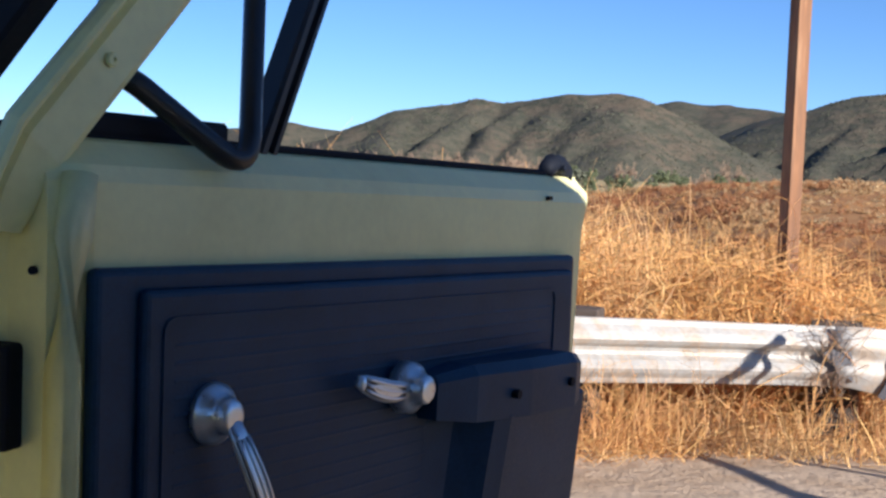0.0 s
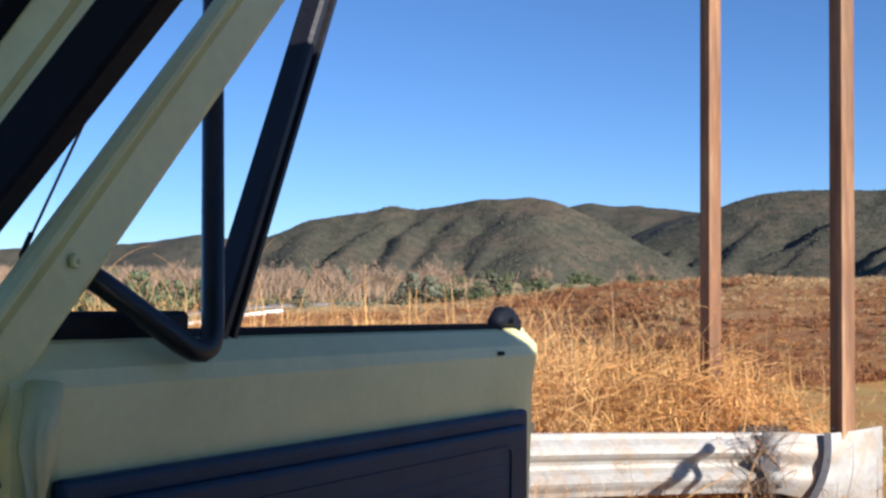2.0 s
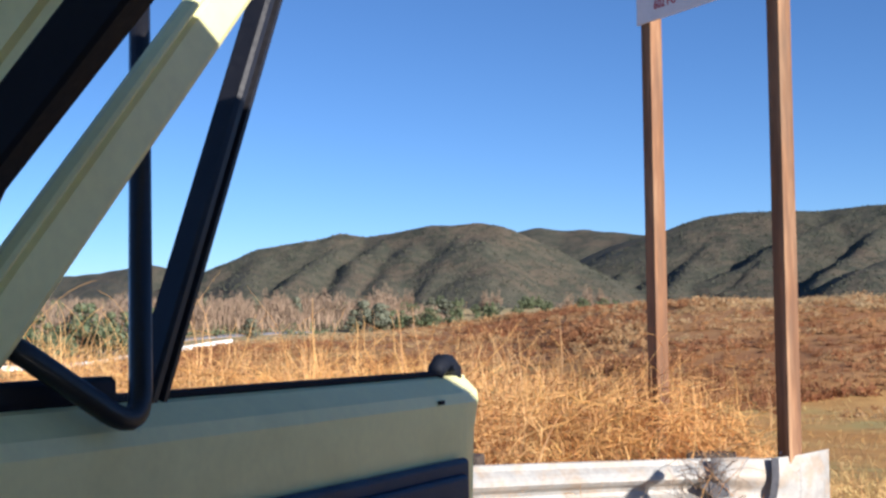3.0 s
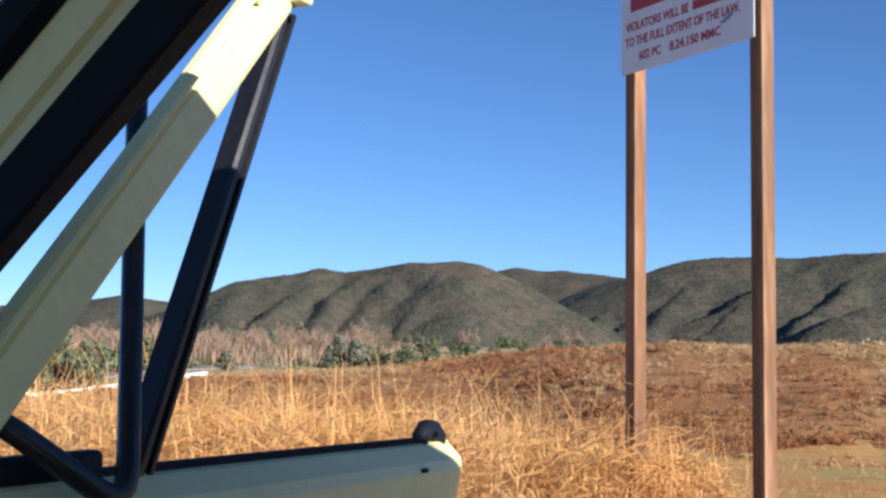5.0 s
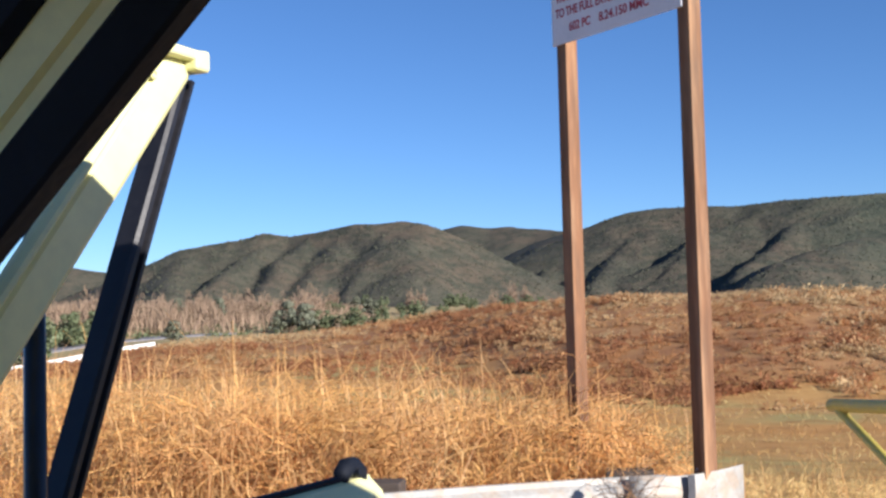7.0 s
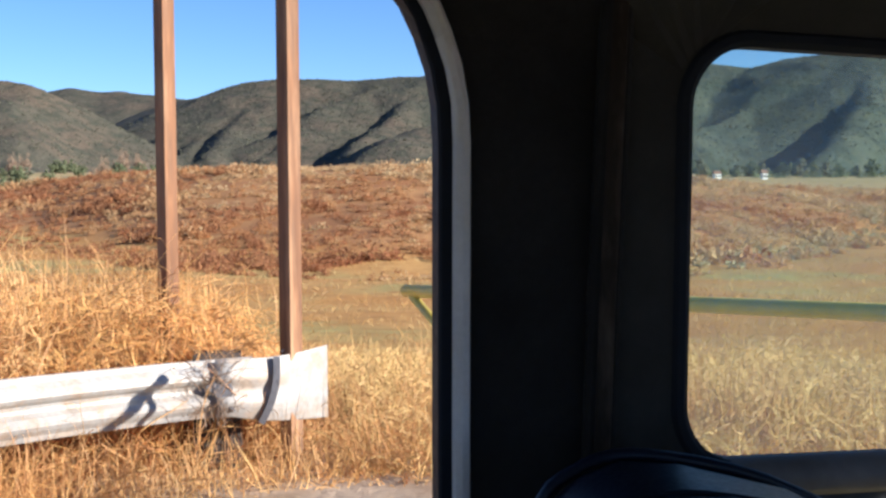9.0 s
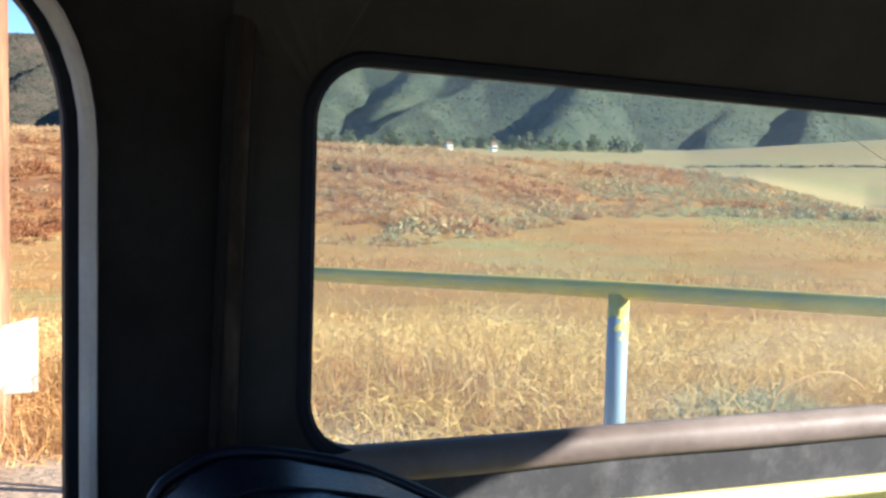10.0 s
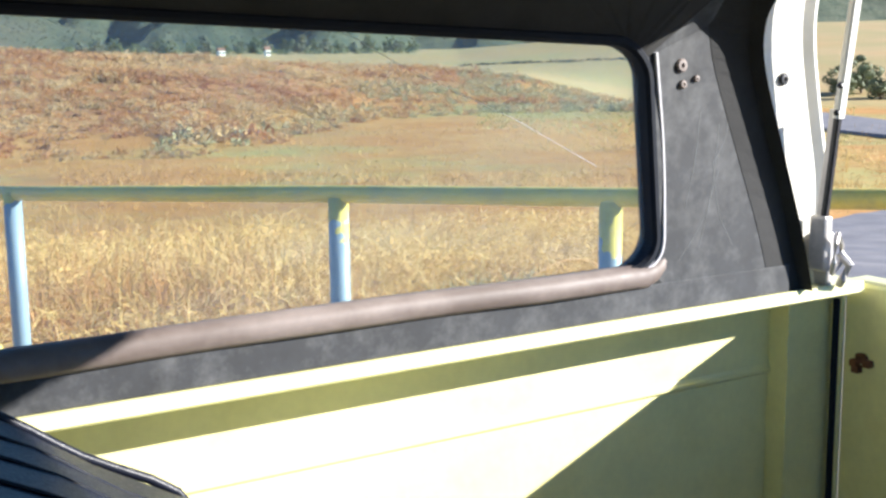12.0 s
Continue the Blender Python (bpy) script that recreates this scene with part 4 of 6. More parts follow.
for s, z in ((0.514, 0.868), (0.640, 0.866)):
    part("screw_well", tube([(s, -0.064, z), (s, -0.0745, z)], 0.005, 10), RUBBER, DOOR)


def crank(name, s, z, direction, length, parent, out=0.0, bow=0.020, start=0.03):
    """A dull chrome rosette with a domed boss and a fluted arm that bows out from the panel."""
    n = 28
    bm = bmesh.new()
    prof = ((0.006, -0.0475), (0.011, -0.0465), (0.0138, -0.044), (0.0148, -0.040), (0.0155, -0.036), (0.020, -0.0325), (0.0245, -0.028), (0.0255, -0.0225 + out * 0.6), (0.013, -0.022 + out * 0.8), (0.012, -0.020))
    rows = [[bm.verts.new((s + r * math.cos(t), y - (out if i < 9 else 0), z + r * math.sin(t))) for t in np.linspace(0, 2 * math.pi, n, endpoint=False)] for i, (r, y) in enumerate(prof)]
    for a, b in zip(rows, rows[1:]):
        for i in range(n):
            bm.faces.new((a[i], a[(i + 1) % n], b[(i + 1) % n], b[i]))
    bm.faces.new(rows[0])
    rosette = part(name, bm, CHROME, parent, "dull chrome " + name.replace("_", " "), smooth=True)
    d = Vector(direction).normalized()
    path = [Vector((s, -0.043 + (0.012 if out else 0) - out, z)) + Vector((d.x * k * length, -bow * math.sin(k * 2.2), d.z * k * length - 0.006 * math.sin(k * 3.1))) for k in np.linspace(start, 1.0, 10)]
    body = [(0.0105 * math.cos(a), 0.0045 * math.sin(a)) for a in np.linspace(0, 2 * math.pi, 16, endpoint=False)]
    wide = [0.72, 0.86, 0.95, 1.02, 1.05, 1.05, 1.0, 0.92, 0.78, 0.5]
    part("arm", put_sweep(bmesh.new(), path, body, ups=(0, -1, 0), scales=wide), CHROME, rosette, smooth=True)
    for off in (-0.0062, 0.0, 0.0062):                     # raised flutes along the arm
        side = Vector((-d.z, 0, d.x)) * off
        ridge = [p + side * w + Vector((0, -0.0042 * w, 0)) for p, w in zip(path, wide)][1:-1]
        part("flute", put_sweep(bmesh.new(), ridge, circle(0.0017, 6), ups=(0, -1, 0)), CHROME, rosette, smooth=True)
    # black strip laid in to darken the gaps between the flutes
    part("groove", put_sweep(bmesh.new(), [p + Vector((0, -0.0030, 0)) for p in path[1:-1]], rect(0.0165, 0.0022), ups=(0, -1, 0), scales=wide[1:-1]), SATIN, rosette, "black strip darkening the gaps between the flutes")
    return rosette


crank("window_crank", 0.102, 0.901, (0.30, 0, -1), 0.105, DOOR)
crank("door_handle", 0.362, 0.890, (-1, 0, 0.20), 0.100, DOOR, 0.012, 0.003, 0.16)
# vent window: cream front post, black division bar, tilted black frame with its pane
post_prof = [(-0.029, -0.003), (-0.0285, 0.003), (-0.025, 0.008), (-0.021, 0.0095), (-0.0180, 0.007), (-0.0150, -0.004), (-0.0110, -0.004), (-0.0070, 0.0), (0.024, 0.0015), (0.030, -0.002), (0.031, -0.02), (0.012, -0.032), (-0.002, -0.032)]
part("vent_post", put_sweep(bmesh.new(), [(-0.062, 0.026, 1.045), (-0.058, 0.016, 1.075), (-0.044, 0.0105, 1.107), (0.02, 0.010, 1.1765), (0.10, 0.010, 1.2635), (0.25, 0.010, 1.426), (0.385, 0.010, 1.5725)], post_prof, ups=(0, -1, 0), scales=[0.7, 0.9, 1, 1, 1, 1, 1]), CREAM, DOOR, "cream slanted window post")
part("top_cap", box((0.345, -0.004, 1.567), (0.404, 0.030, 1.578), 0.003), CREAM, DOOR)
part("corner_clip", quad_plate(0.396, 0.420, 0.965, 0.985, 0.988, -0.006, 0.026, 0.004), CREAM, DOOR).location.z = 0.592
for s, z in ((0.020, 1.169), (0.171, 1.371), (0.341, 1.545)):
    screw_head("screw", (s, 0.0078, z), (0, -1, 0), 0.0056, DOOR, CREAM)
bar_prof = [(a * 0.86 + 0.005, b) for a, b in [(-0.019, -0.014), (-0.019, 0.008), (-0.015, 0.011), (-0.008, 0.011), (-0.006, 0.006), (-0.001, 0.006), (0.001, 0.011), (0.006, 0.011), (0.008, 0.004), (0.015, 0.004), (0.019, 0.0), (0.019, -0.014)]]
part("division_bar", put_sweep(bmesh.new(), [(0.212, 0.036, 1.095), (0.311, 0.036, 1.307), (0.428, 0.036, 1.558)], bar_prof, ups=(0, -1, 0)), SATIN, DOOR, "black grooved division bar")
frame_pts = [(0.034, 0.034, 1.171), (0.062, 0.020, 1.152), (0.148, -0.014, 1.088), (0.270, 0.090, 1.47)]
part("vent_frame", tube(round_path(frame_pts, [0, 0, 0.035, 0], 7), 0.0095, 10), SATIN, DOOR, "black vent window frame, tilted open", smooth=True)
bm = bmesh.new()
ps = [Vector(p) for p in frame_pts] + [Vector((0.20, 0.098, 1.46)), Vector((0.05, 0.075, 1.31))]
bm.faces.new([bm.verts.new(p) for p in ps])
bmesh.ops.triangulate(bm, faces=bm.faces)
pane = part("vent_pane", bm, VENTGLASS, DOOR, "clear glass")
pane.visible_shadow = False
part("lower_channel", put_sweep(bmesh.new(), [(0.0, 0.04, 1.122), (0.17, 0.04, 1.120)], rect(0.02, 0.022, 0.004)), RUBBER, DOOR)
# the rubber stop on the rear top corner
bm = bmesh.new()
put_sweep(bm, [(0.762, 0.036, 1.096), (0.766, 0.036, 1.107), (0.778, 0.036, 1.114), (0.796, 0.036, 1.113), (0.812, 0.036, 1.104), (0.816, 0.036, 1.092)], circle(0.0125, 10), ups=(0, -1, 0), scales=[0.75, 0.95, 1.05, 1.05, 1.0, 0.8])
part("rubber_stop", bm, RUBBER, DOOR, "black rubber corner stop", smooth=True)
part("stop_hole", tube([(0.782, 0.018, 1.109), (0.782, 0.026, 1.107)], 0.004, 8), RUBBER, DOOR)
part("paint_chip", box((0.700, -0.002, 1.069), (0.712, 0.002, 1.074), 0.001), RUBBER, DOOR)

# ---- the pillars round the windscreen ----
A0, A1 = Vector((-0.790, 0.66, 1.095)), Vector((-0.345, 0.64, 1.592))
along = (A1 - A0).normalized()
across = Vector((along.z, 0, -along.x))          # towards the door
PIL = part("windscreen_pillar", put_sweep(bmesh.new(), [A0 - across * 0.0, A1], [(-0.019, -0.03), (-0.019, 0.012), (0.006, 0.014), (0.010, 0.010), (0.019, 0.010), (0.019, -0.03)], ups=(0, -1, 0)), CREAM, TRUCK, "cream windscreen pillar between black seals")
part("windscreen_seal", put_sweep(bmesh.new(), [A0 - across * 0.0365, A1 - across * 0.0365], rect(0.035, 0.045, 0.008), ups=(0, -1, 0)), RUBBER, PIL)
part("door_seal", put_sweep(bmesh.new(), [A0 + across * 0.0365 + Vector((0, -0.004, 0)), A1 + across * 0.0385], rect(0.036, 0.030, 0.003), ups=(0, -1, 0)), RUBBER, PIL)
HP = part("hinge_pillar", box((-0.95, 0.662, 0.46), (-0.622, 0.74, 1.105), 0.012, 3), CREAM, TRUCK, "cream hinge pillar")
part("hinge_block", box((-0.672, 0.640, 0.888), (-0.637, 0.664, 0.964), 0.004), RUBBER, HP)
part("bolt_hole", tube([(-0.625, 0.650, 1.017), (-0.628, 0.663, 1.017)], 0.0032, 10), RUBBER, HP)
part("cowl_joint", box((-0.664, 0.655, 1.105), (-0.640, 0.69, 1.122), 0.004), RUBBER, HP)
part("cowl", box((-1.14, -0.80, 1.03), (-0.66, 0.70, 1.10), 0.02, 3), CREAM, TRUCK)
WIRE = part("aerial_wire", tube([(-0.736, 0.85, 1.18), (-0.70, 0.85, 1.251), (-0.62, 0.85, 1.407)], 0.0014, 5), SATIN, TRUCK, "thin black aerial wire")
part("aerial_foot", tube([(-0.745, 0.85, 1.10), (-0.738, 0.85, 1.178), (-0.729, 0.85, 1.196)], 0.0026, 8), RUBBER, WIRE)

# ---- passenger seat ----
prof = [(0.20, 0.80), (0.203, 1.00), (0.208, 1.15), (0.218, 1.200), (0.237, 1.216), (0.261, 1.2245), (0.297, 1.2215), (0.356, 1.206), (0.43, 1.168), (0.49, 1.125), (0.567, 1.08), (0.59, 1.03), (0.58, 0.9), (0.52, 0.62), (0.24, 0.62)]
bm = bmesh.new()
rings = []
for y, k in ((0.200, 0.74), (0.204, 0.84), (0.214, 0.91), (0.232, 0.962), (0.262, 0.99), (0.32, 1.0), (0.45, 1.005), (0.56, 1.0), (0.592, 0.965), (0.60, 0.90)):
    c = Vector((0.40, 0.90))
    rings.append([bm.verts.new((c.x + (x - c.x) * k, y, c.y + (z - c.y) * (0.5 + 0.5 * k))) for x, z in prof])
for a, b in zip(rings, rings[1:]):
    for j in range(len(a)):
        bm.faces.new((a[j], a[(j + 1) % len(a)], b[(j + 1) % len(a)], b[j]))
bm.faces.new(rings[0][::-1]), bm.faces.new(rings[-1])
SEAT = part("passenger_seat", bm, SEATM, TRUCK, "blue-black vinyl bucket seat", smooth=True)
def seat_line(y, k, first, last):
    return [(0.40 + (x - 0.40) * k, y, 0.90 + (z - 0.90) * (0.5 + 0.5 * k)) for x, z in prof[first:last]]


part("piping", tube(flowing(seat_line(0.590, 0.985, 1, 12), 3), 0.0042, 8), SEATM, SEAT, smooth=True)
part("piping", tube(flowing(seat_line(0.214, 0.925, 1, 12), 3), 0.0042, 8), SEATM, SEAT, smooth=True)
for y in (0.30, 0.365, 0.43, 0.495):
    part("pleat", tube(flowing(seat_line(y, 1.001, 2, 11), 3), 0.0016, 6), RUBBER, SEAT, "dark stitched pleat")
part("seat_cushion", box((-0.35, 0.20, 0.66), (0.12, 0.62, 0.82), 0.05, 4), SEATM, TRUCK, smooth=True)

# ---- the notice board by the road ----
SB_R, SB_L, SB_Z = Vector((0.285, 6.53, 0)), Vector((-0.453, 7.39, 0)), 2.896
board_turn = math.degrees(math.atan2(SB_R.y - SB_L.y, SB_R.x - SB_L.x))      # the board's x runs to its right end
BOARD_W = (SB_R - SB_L).length


def notice_board():
    t = thing("notice_board", "white no-entry notice with red lettering on two wooden posts", "sign", pose(SB_L.x, SB_L.y, 0, 0, 0, board_turn))
    part("board", box((0, -0.012, SB_Z), (BOARD_W, 0.0, SB_Z + 0.72), 0.002), SIGNW, t)
    for x, w in ((0.065, 0.089), (BOARD_W - 0.005, 0.089)):
        px = t.matrix_basis @ Vector((x, 0.05, 0))
        z0 = zat(px.x, px.y) - 0.3
        bm = box((x - w / 2, 0.003, z0), (x + w / 2, 0.003 + w, SB_Z + 0.68), 0.004)
        part("post", bm, WOOD, t, "reddish weathered wooden post")

    def words(text, x, z, size, width):
        c = bpy.data.curves.new("lettering", "FONT")
        c.body, c.size, c.extrude, c.offset = text, size, 0.0008, 0.0016
        ob = new("lettering", c)
        dg = bpy.context.evaluated_depsgraph_get()
        me = bpy.data.meshes.new_from_object(ob.evaluated_get(dg))
        bpy.data.objects.remove(ob)
        xs = [p.co.x for p in me.vertices]
        k = width / (max(xs) - min(xs))
        for p in me.vertices:
            p.co = Vector((x + (p.co.x - min(xs)) * k, -0.0135 - p.co.z, z + p.co.y))
        me.materials.clear()
        me.materials.append(SIGNR)
        o = new("lettering", me)
        o.parent = t
        tagged(o, "faded red lettering")
    words("602 PC", 0.17, SB_Z + 0.066, 0.074, 0.20)
    words("8.24.150 MMC", 0.45, SB_Z + 0.066, 0.074, 0.43)
    words("TO THE FULL EXTENT OF THE LAW.", 0.04, SB_Z + 0.165, 0.076, 0.99)
    words("VIOLATORS WILL BE", 0.045, SB_Z + 0.258, 0.076, 0.57)
    part("red_bar", box((0.65, -0.0142, SB_Z + 0.259), (1.03, -0.0122, SB_Z + 0.312)), SIGNR, t)
    for x0, x1 in ((0.09, 0.42), (0.47, 1.05)):
        part("red_bar", box((x0, -0.0142, SB_Z + 0.375), (x1, -0.0122, SB_Z + 0.50)), SIGNR, t)
    bm = bmesh.new()
    for x, z, a in ((0.90, 0.135, 0.3), (0.93, 0.147, 0.5), (0.955, 0.160, 0.2)):
        put_box(bm, (x - 0.02, -0.0150, SB_Z + z - 0.008), (x + 0.022, -0.0143, SB_Z + z + 0.009), 0.0)
    part("scuff", bm, SIGNB, t, "blue paint scuff")


notice_board()

# ---- guardrail with a flattened end ----
RAIL = thing("guardrail", "galvanised steel guardrail with a flared flat end, weeds growing through", "guardrail")
line = [(0.10, 6.50, 0.405), (-0.20, 6.38, 0.408), (-0.70, 6.02, 0.43), (-1.20, 5.50, 0.468), (-1.8, 4.80, 0.52), (-2.5, 3.95, 0.58), (-3.3, 3.0, 0.64)]
W_PROF = [(-0.155, 0.012), (-0.150, 0.020), (-0.125, 0.030), (-0.098, 0.055), (-0.078, 0.068), (-0.058, 0.070), (-0.038, 0.052), (-0.018, 0.018), (0.0, 0.010), (0.018, 0.018), (0.038, 0.052), (0.058, 0.070), (0.078, 0.068), (0.098, 0.055), (0.125, 0.030), (0.150, 0.020), (0.155, 0.012)]


def w_beam(path, shape):
    """A steel strip along a path: shape(u) gives flatness, height factor and bulge."""
    bm = bmesh.new()
    path = [Vector(p) for p in path]
    n = len(path)
    rows = [[], []]
    for i, p in enumerate(path):
        d = (path[min(i + 1, n - 1)] - path[max(i - 1, 0)]).normalized()
        front = Vector((-d.y, d.x, 0)).normalized()
        if front.y > 0:
            front = -front
        flat, tall, bulge = shape(i / (n - 1))
        for side, back in ((0, 0.0), (1, 0.004)):
            ring = []
            for b, a in W_PROF:
                zz = b * tall
                aa = a * (1 - flat) + bulge * (0.055 + 0.03 * math.cos(b * 9))
                ring.append(bm.verts.new(p + front * (aa - back) + Vector((0, 0, zz - 0.155 * tall))))
            rows[side].append(ring)
    m = len(W_PROF)
    for side in (0, 1):
        for a, b in zip(rows[side], rows[side][1:]):
            for j in range(m - 1):
                bm.faces.new((a[j], a[j + 1], b[j + 1], b[j]))
    for i in range(n - 1):
        for j in (0, m - 1):
            bm.faces.new((rows[0][i][j], rows[0][i + 1][j], rows[1][i + 1][j], rows[1][i][j]))
    for i in (0, n - 1):
        for j in range(m - 1):
            bm.faces.new((rows[0][i][j], rows[0][i][j + 1], rows[1][i][j + 1], rows[1][i][j]))
    return bm


smooth_line = round_path(line, 0.5, 4)
part("beam", w_beam(smooth_line, lambda u: (0.0, 1.0, 0.0)), GALV, RAIL)
tail = [(-0.10, 6.395, 0.412), (-0.02, 6.420, 0.414), (0.06, 6.45, 0.410), (0.16, 6.49, 0.405), (0.26, 6.535, 0.408), (0.36, 6.58, 0.416), (0.44, 6.62, 0.425), (0.522, 6.660, 0.433)]
END = part("flared_end", w_beam(tail, lambda u: (min(1.0, 0.1 + u * 1.5), 1.0 + 0.36 * max(0.0, u - 0.15), 0.95 * (1 - u) * u * 4 * 0.6 + 0.5 * (1 - u))), GALV, RAIL, "pale flattened rail end", smooth=True)
part("bolt_tab", tube([(0.27, 6.56, 0.415), (0.285, 6.555, 0.432), (0.31, 6.56, 0.438), (0.33, 6.575, 0.425)], 0.016, 8, squash=0.6), GALV, END)
DARKGREY = mat("dark_strap", (0.10, 0.10, 0.11), rough=0.6, var=0.15)
# dark curved stripe down the face of the rail end
stripe = []
for k in range(9):
    u = k / 8
    stripe.append((0.235 - 0.085 * u + 0.03 * math.sin(u * 3.1), 6.428 - 0.022 * math.sin(u * 3.1) - 0.03 * u, 0.408 - 0.345 * u))
part("dark_strap", put_sweep(bmesh.new(), stripe, rect(0.036, 0.03), ups=(0, -1, 0)), DARKGREY, END, "dark curved stripe across the rail end")
# dark triangle stands in for the shaded gap at the lap
bm = bmesh.new()
v3 = [Vector(p) for p in ((-0.135, 6.30, 0.28), (-0.02, 6.325, 0.36), (0.01, 6.33, 0.14))]
a = [bm.verts.new(p) for p in v3]
b = [bm.verts.new(p + Vector((0.01, 0.03, 0))) for p in v3]
bm.faces.new(a), bm.faces.new(b[::-1])
for i in range(3):
    bm.faces.new((a[i], a[(i + 1) % 3], b[(i + 1) % 3], b[i]))
part("torn_lap", bm, DARKGREY, END, "dark triangle for the shaded gap at the torn lap")
for x, y, w in ((-0.08, 6.62, 0.13), (-1.30, 5.72, 0.13), (-2.35, 4.42, 0.13)):
    z0 = zat(x, y)
    P = part("rail_post", box((x - 0.13, y - 0.02, z0 - 0.2), (x + 0.13, y + 0.16, 0.405 + 0.075 * max(0, -x - 0.3)), 0.008), DARKWOOD, RAIL, "dark wooden rail post")

# ---- yellow pipe gate ----
G3, G2, G1, GE = Vector((2.56, 2.42, 0.993)), Vector((2.083, 3.24, 0.958)), Vector((1.335, 4.54, 0.905)), Vector((0.800, 5.474, 0.842))
gdir = (G3 - GE).normalized()


def chipped_yellow():
    """Yellow paint that has come off in ragged patches lower down, down to blue-grey primer."""
    m = YELLOW.copy()
    m.name = "chipped_yellow_paint"
    nodes, link = m.node_tree.nodes, m.node_tree.links.new
    hsv = next(n for n in nodes if n.bl_idname == "ShaderNodeHueSaturation")
    tc = next(n for n in nodes if n.bl_idname == "ShaderNodeTexCoord")
    sep = nodes.new("ShaderNodeSeparateXYZ")
    link(tc.outputs["Object"], sep.inputs[0])
    info = nodes.new("ShaderNodeObjectInfo")
    nz = nodes.new("ShaderNodeTexNoise")
    nz.noise_dimensions = "4D"
    nz.inputs["Scale"].default_value, nz.inputs["Detail"].default_value = 11.0, 2.0
    wsc = nodes.new("ShaderNodeMath")
    wsc.operation, wsc.inputs[1].default_value = "MULTIPLY", 40.0
    link(info.outputs["Random"], wsc.inputs[0])
    link(tc.outputs["Object"], nz.inputs["Vector"]), link(wsc.outputs[0], nz.inputs["W"])
    ma = nodes.new("ShaderNodeMath")
    ma.operation, ma.inputs[1].default_value = "MULTIPLY_ADD", 0.42
    link(nz.outputs["Fac"], ma.inputs[0]), link(sep.outputs["Z"], ma.inputs[2])
    r = nodes.new("ShaderNodeMapRange")
    r.inputs["From Min"].default_value, r.inputs["From Max"].default_value = 1.045, 1.05
    link(ma.outputs[0], r.inputs["Value"])
    x = nodes.new("ShaderNodeMix")
    x.data_type = "RGBA"
    x.inputs[6].default_value = (0.24, 0.31, 0.40, 1)
    link(hsv.outputs[0], x.inputs[7]), link(r.outputs[0], x.inputs[0])
    link(x.outputs[2], nodes["Principled BSDF"].inputs["Base Color"])
    return m


CHIPPED = chipped_yellow()
GATE = thing("pipe_gate", "faded yellow steel pipe barrier with chipped posts", "barrier")
part("top_pipe", tube([GE, GE.lerp(G3, 0.35), G2, G3, G3 + gdir * 1.2, G3 + gdir * 2.6], 0.029, 14), YELLOW, GATE, smooth=True)
for g in (G1, G2, G3):
    z0 = zat(g.x, g.y) - 0.15
    bm = tube([(0, 0, z0), (0, 0, g.z * 0.5), (0, 0, g.z - 0.01)], 0.0345, 14)
    part("pipe_post", bm, CHIPPED, GATE, "yellow post chipped to blue-grey primer", smooth=True, m=pose(g.x, g.y, 0))
part("brace", tube([GE + gdir * 0.05 - Vector((0, 0, 0.02)), Vector((G1.x, G1.y, 0.16))], 0.021, 10), YELLOW, GATE, smooth=True)

# ---- asphalt behind the barrier, and the road under the truck ----
def strip(name, pts, width, material, label, category, lift=0.02, kind="structure", cols=7):
    vs, fs = [], []
    pts = [Vector(p) for p in pts]
    for i, p in enumerate(pts):
        d = (pts[min(i + 1, len(pts) - 1)] - pts[max(i - 1, 0)]).normalized()
        n = Vector((-d.y, d.x))
        for k in range(cols):
            edge = k in (0, cols - 1)                      # the outermost row dips into the ground
            q = p + n * ((min(max(k, 1), cols - 2) - 1) / (cols - 3) - 0.5) * width + n * (0.05 * (k // (cols - 1) * 2 - 1) if edge else 0)
            vs.append((q.x, q.y, zat(q.x, q.y) + (-0.3 if edge else lift)))
    for i in range(len(pts) - 1):
        for k in range(cols - 1):
            a = i * cols + k
            fs.append((a, a + 1, a + cols + 1, a + cols))
    return tagged(new(name, mesh_of(name, vs, fs, material)), label, category, kind=kind)


def curve_pts(pts, n):
    pts = [Vector(p) for p in round_path([(x, y, 0) for x, y in pts], 30, 6)]
    out = []
    for a, b in zip(pts, pts[1:]):
        for k in range(n):
            p = a.lerp(b, k / n)
            out.append((p.x, p.y))
    out.append((pts[-1].x, pts[-1].y))
    return out


strip("road", curve_pts([(5.2, -6.0), (6.0, 0.6), (7.3, 2.7), (12.0, 6.6), (17.7, 11.1), (26.4, 18.5), (36, 23), (60, 27.5)], 8), 7.2, ASPHALT, "grey worn asphalt track", "road", 0.045, cols=16)
strip("verge_road", [(x, -3.4) for x in np.linspace(-60, 60, 40)], 7.6, ASPHALT, "grey asphalt road under the truck", "road", 0.02)
strip("far_road", [(r * math.sin(radians(a)), r * math.cos(radians(a))) for a, r in zip((46.3, 48, 50, 52, 54, 57, 60, 66), (136, 128, 119, 111, 105.5, 99, 94, 88))], 11.0, ASPHALT, "distant grey road", "road", 0.25)
strip("valley_road", [(r * math.sin(radians(a)), r * math.cos(radians(a))) for a, r in zip(np.linspace(-40, -18.5, 24), np.linspace(190, 330, 24))], 9.0, ASPHALT, "distant pale road across the valley", "road", 0.4)

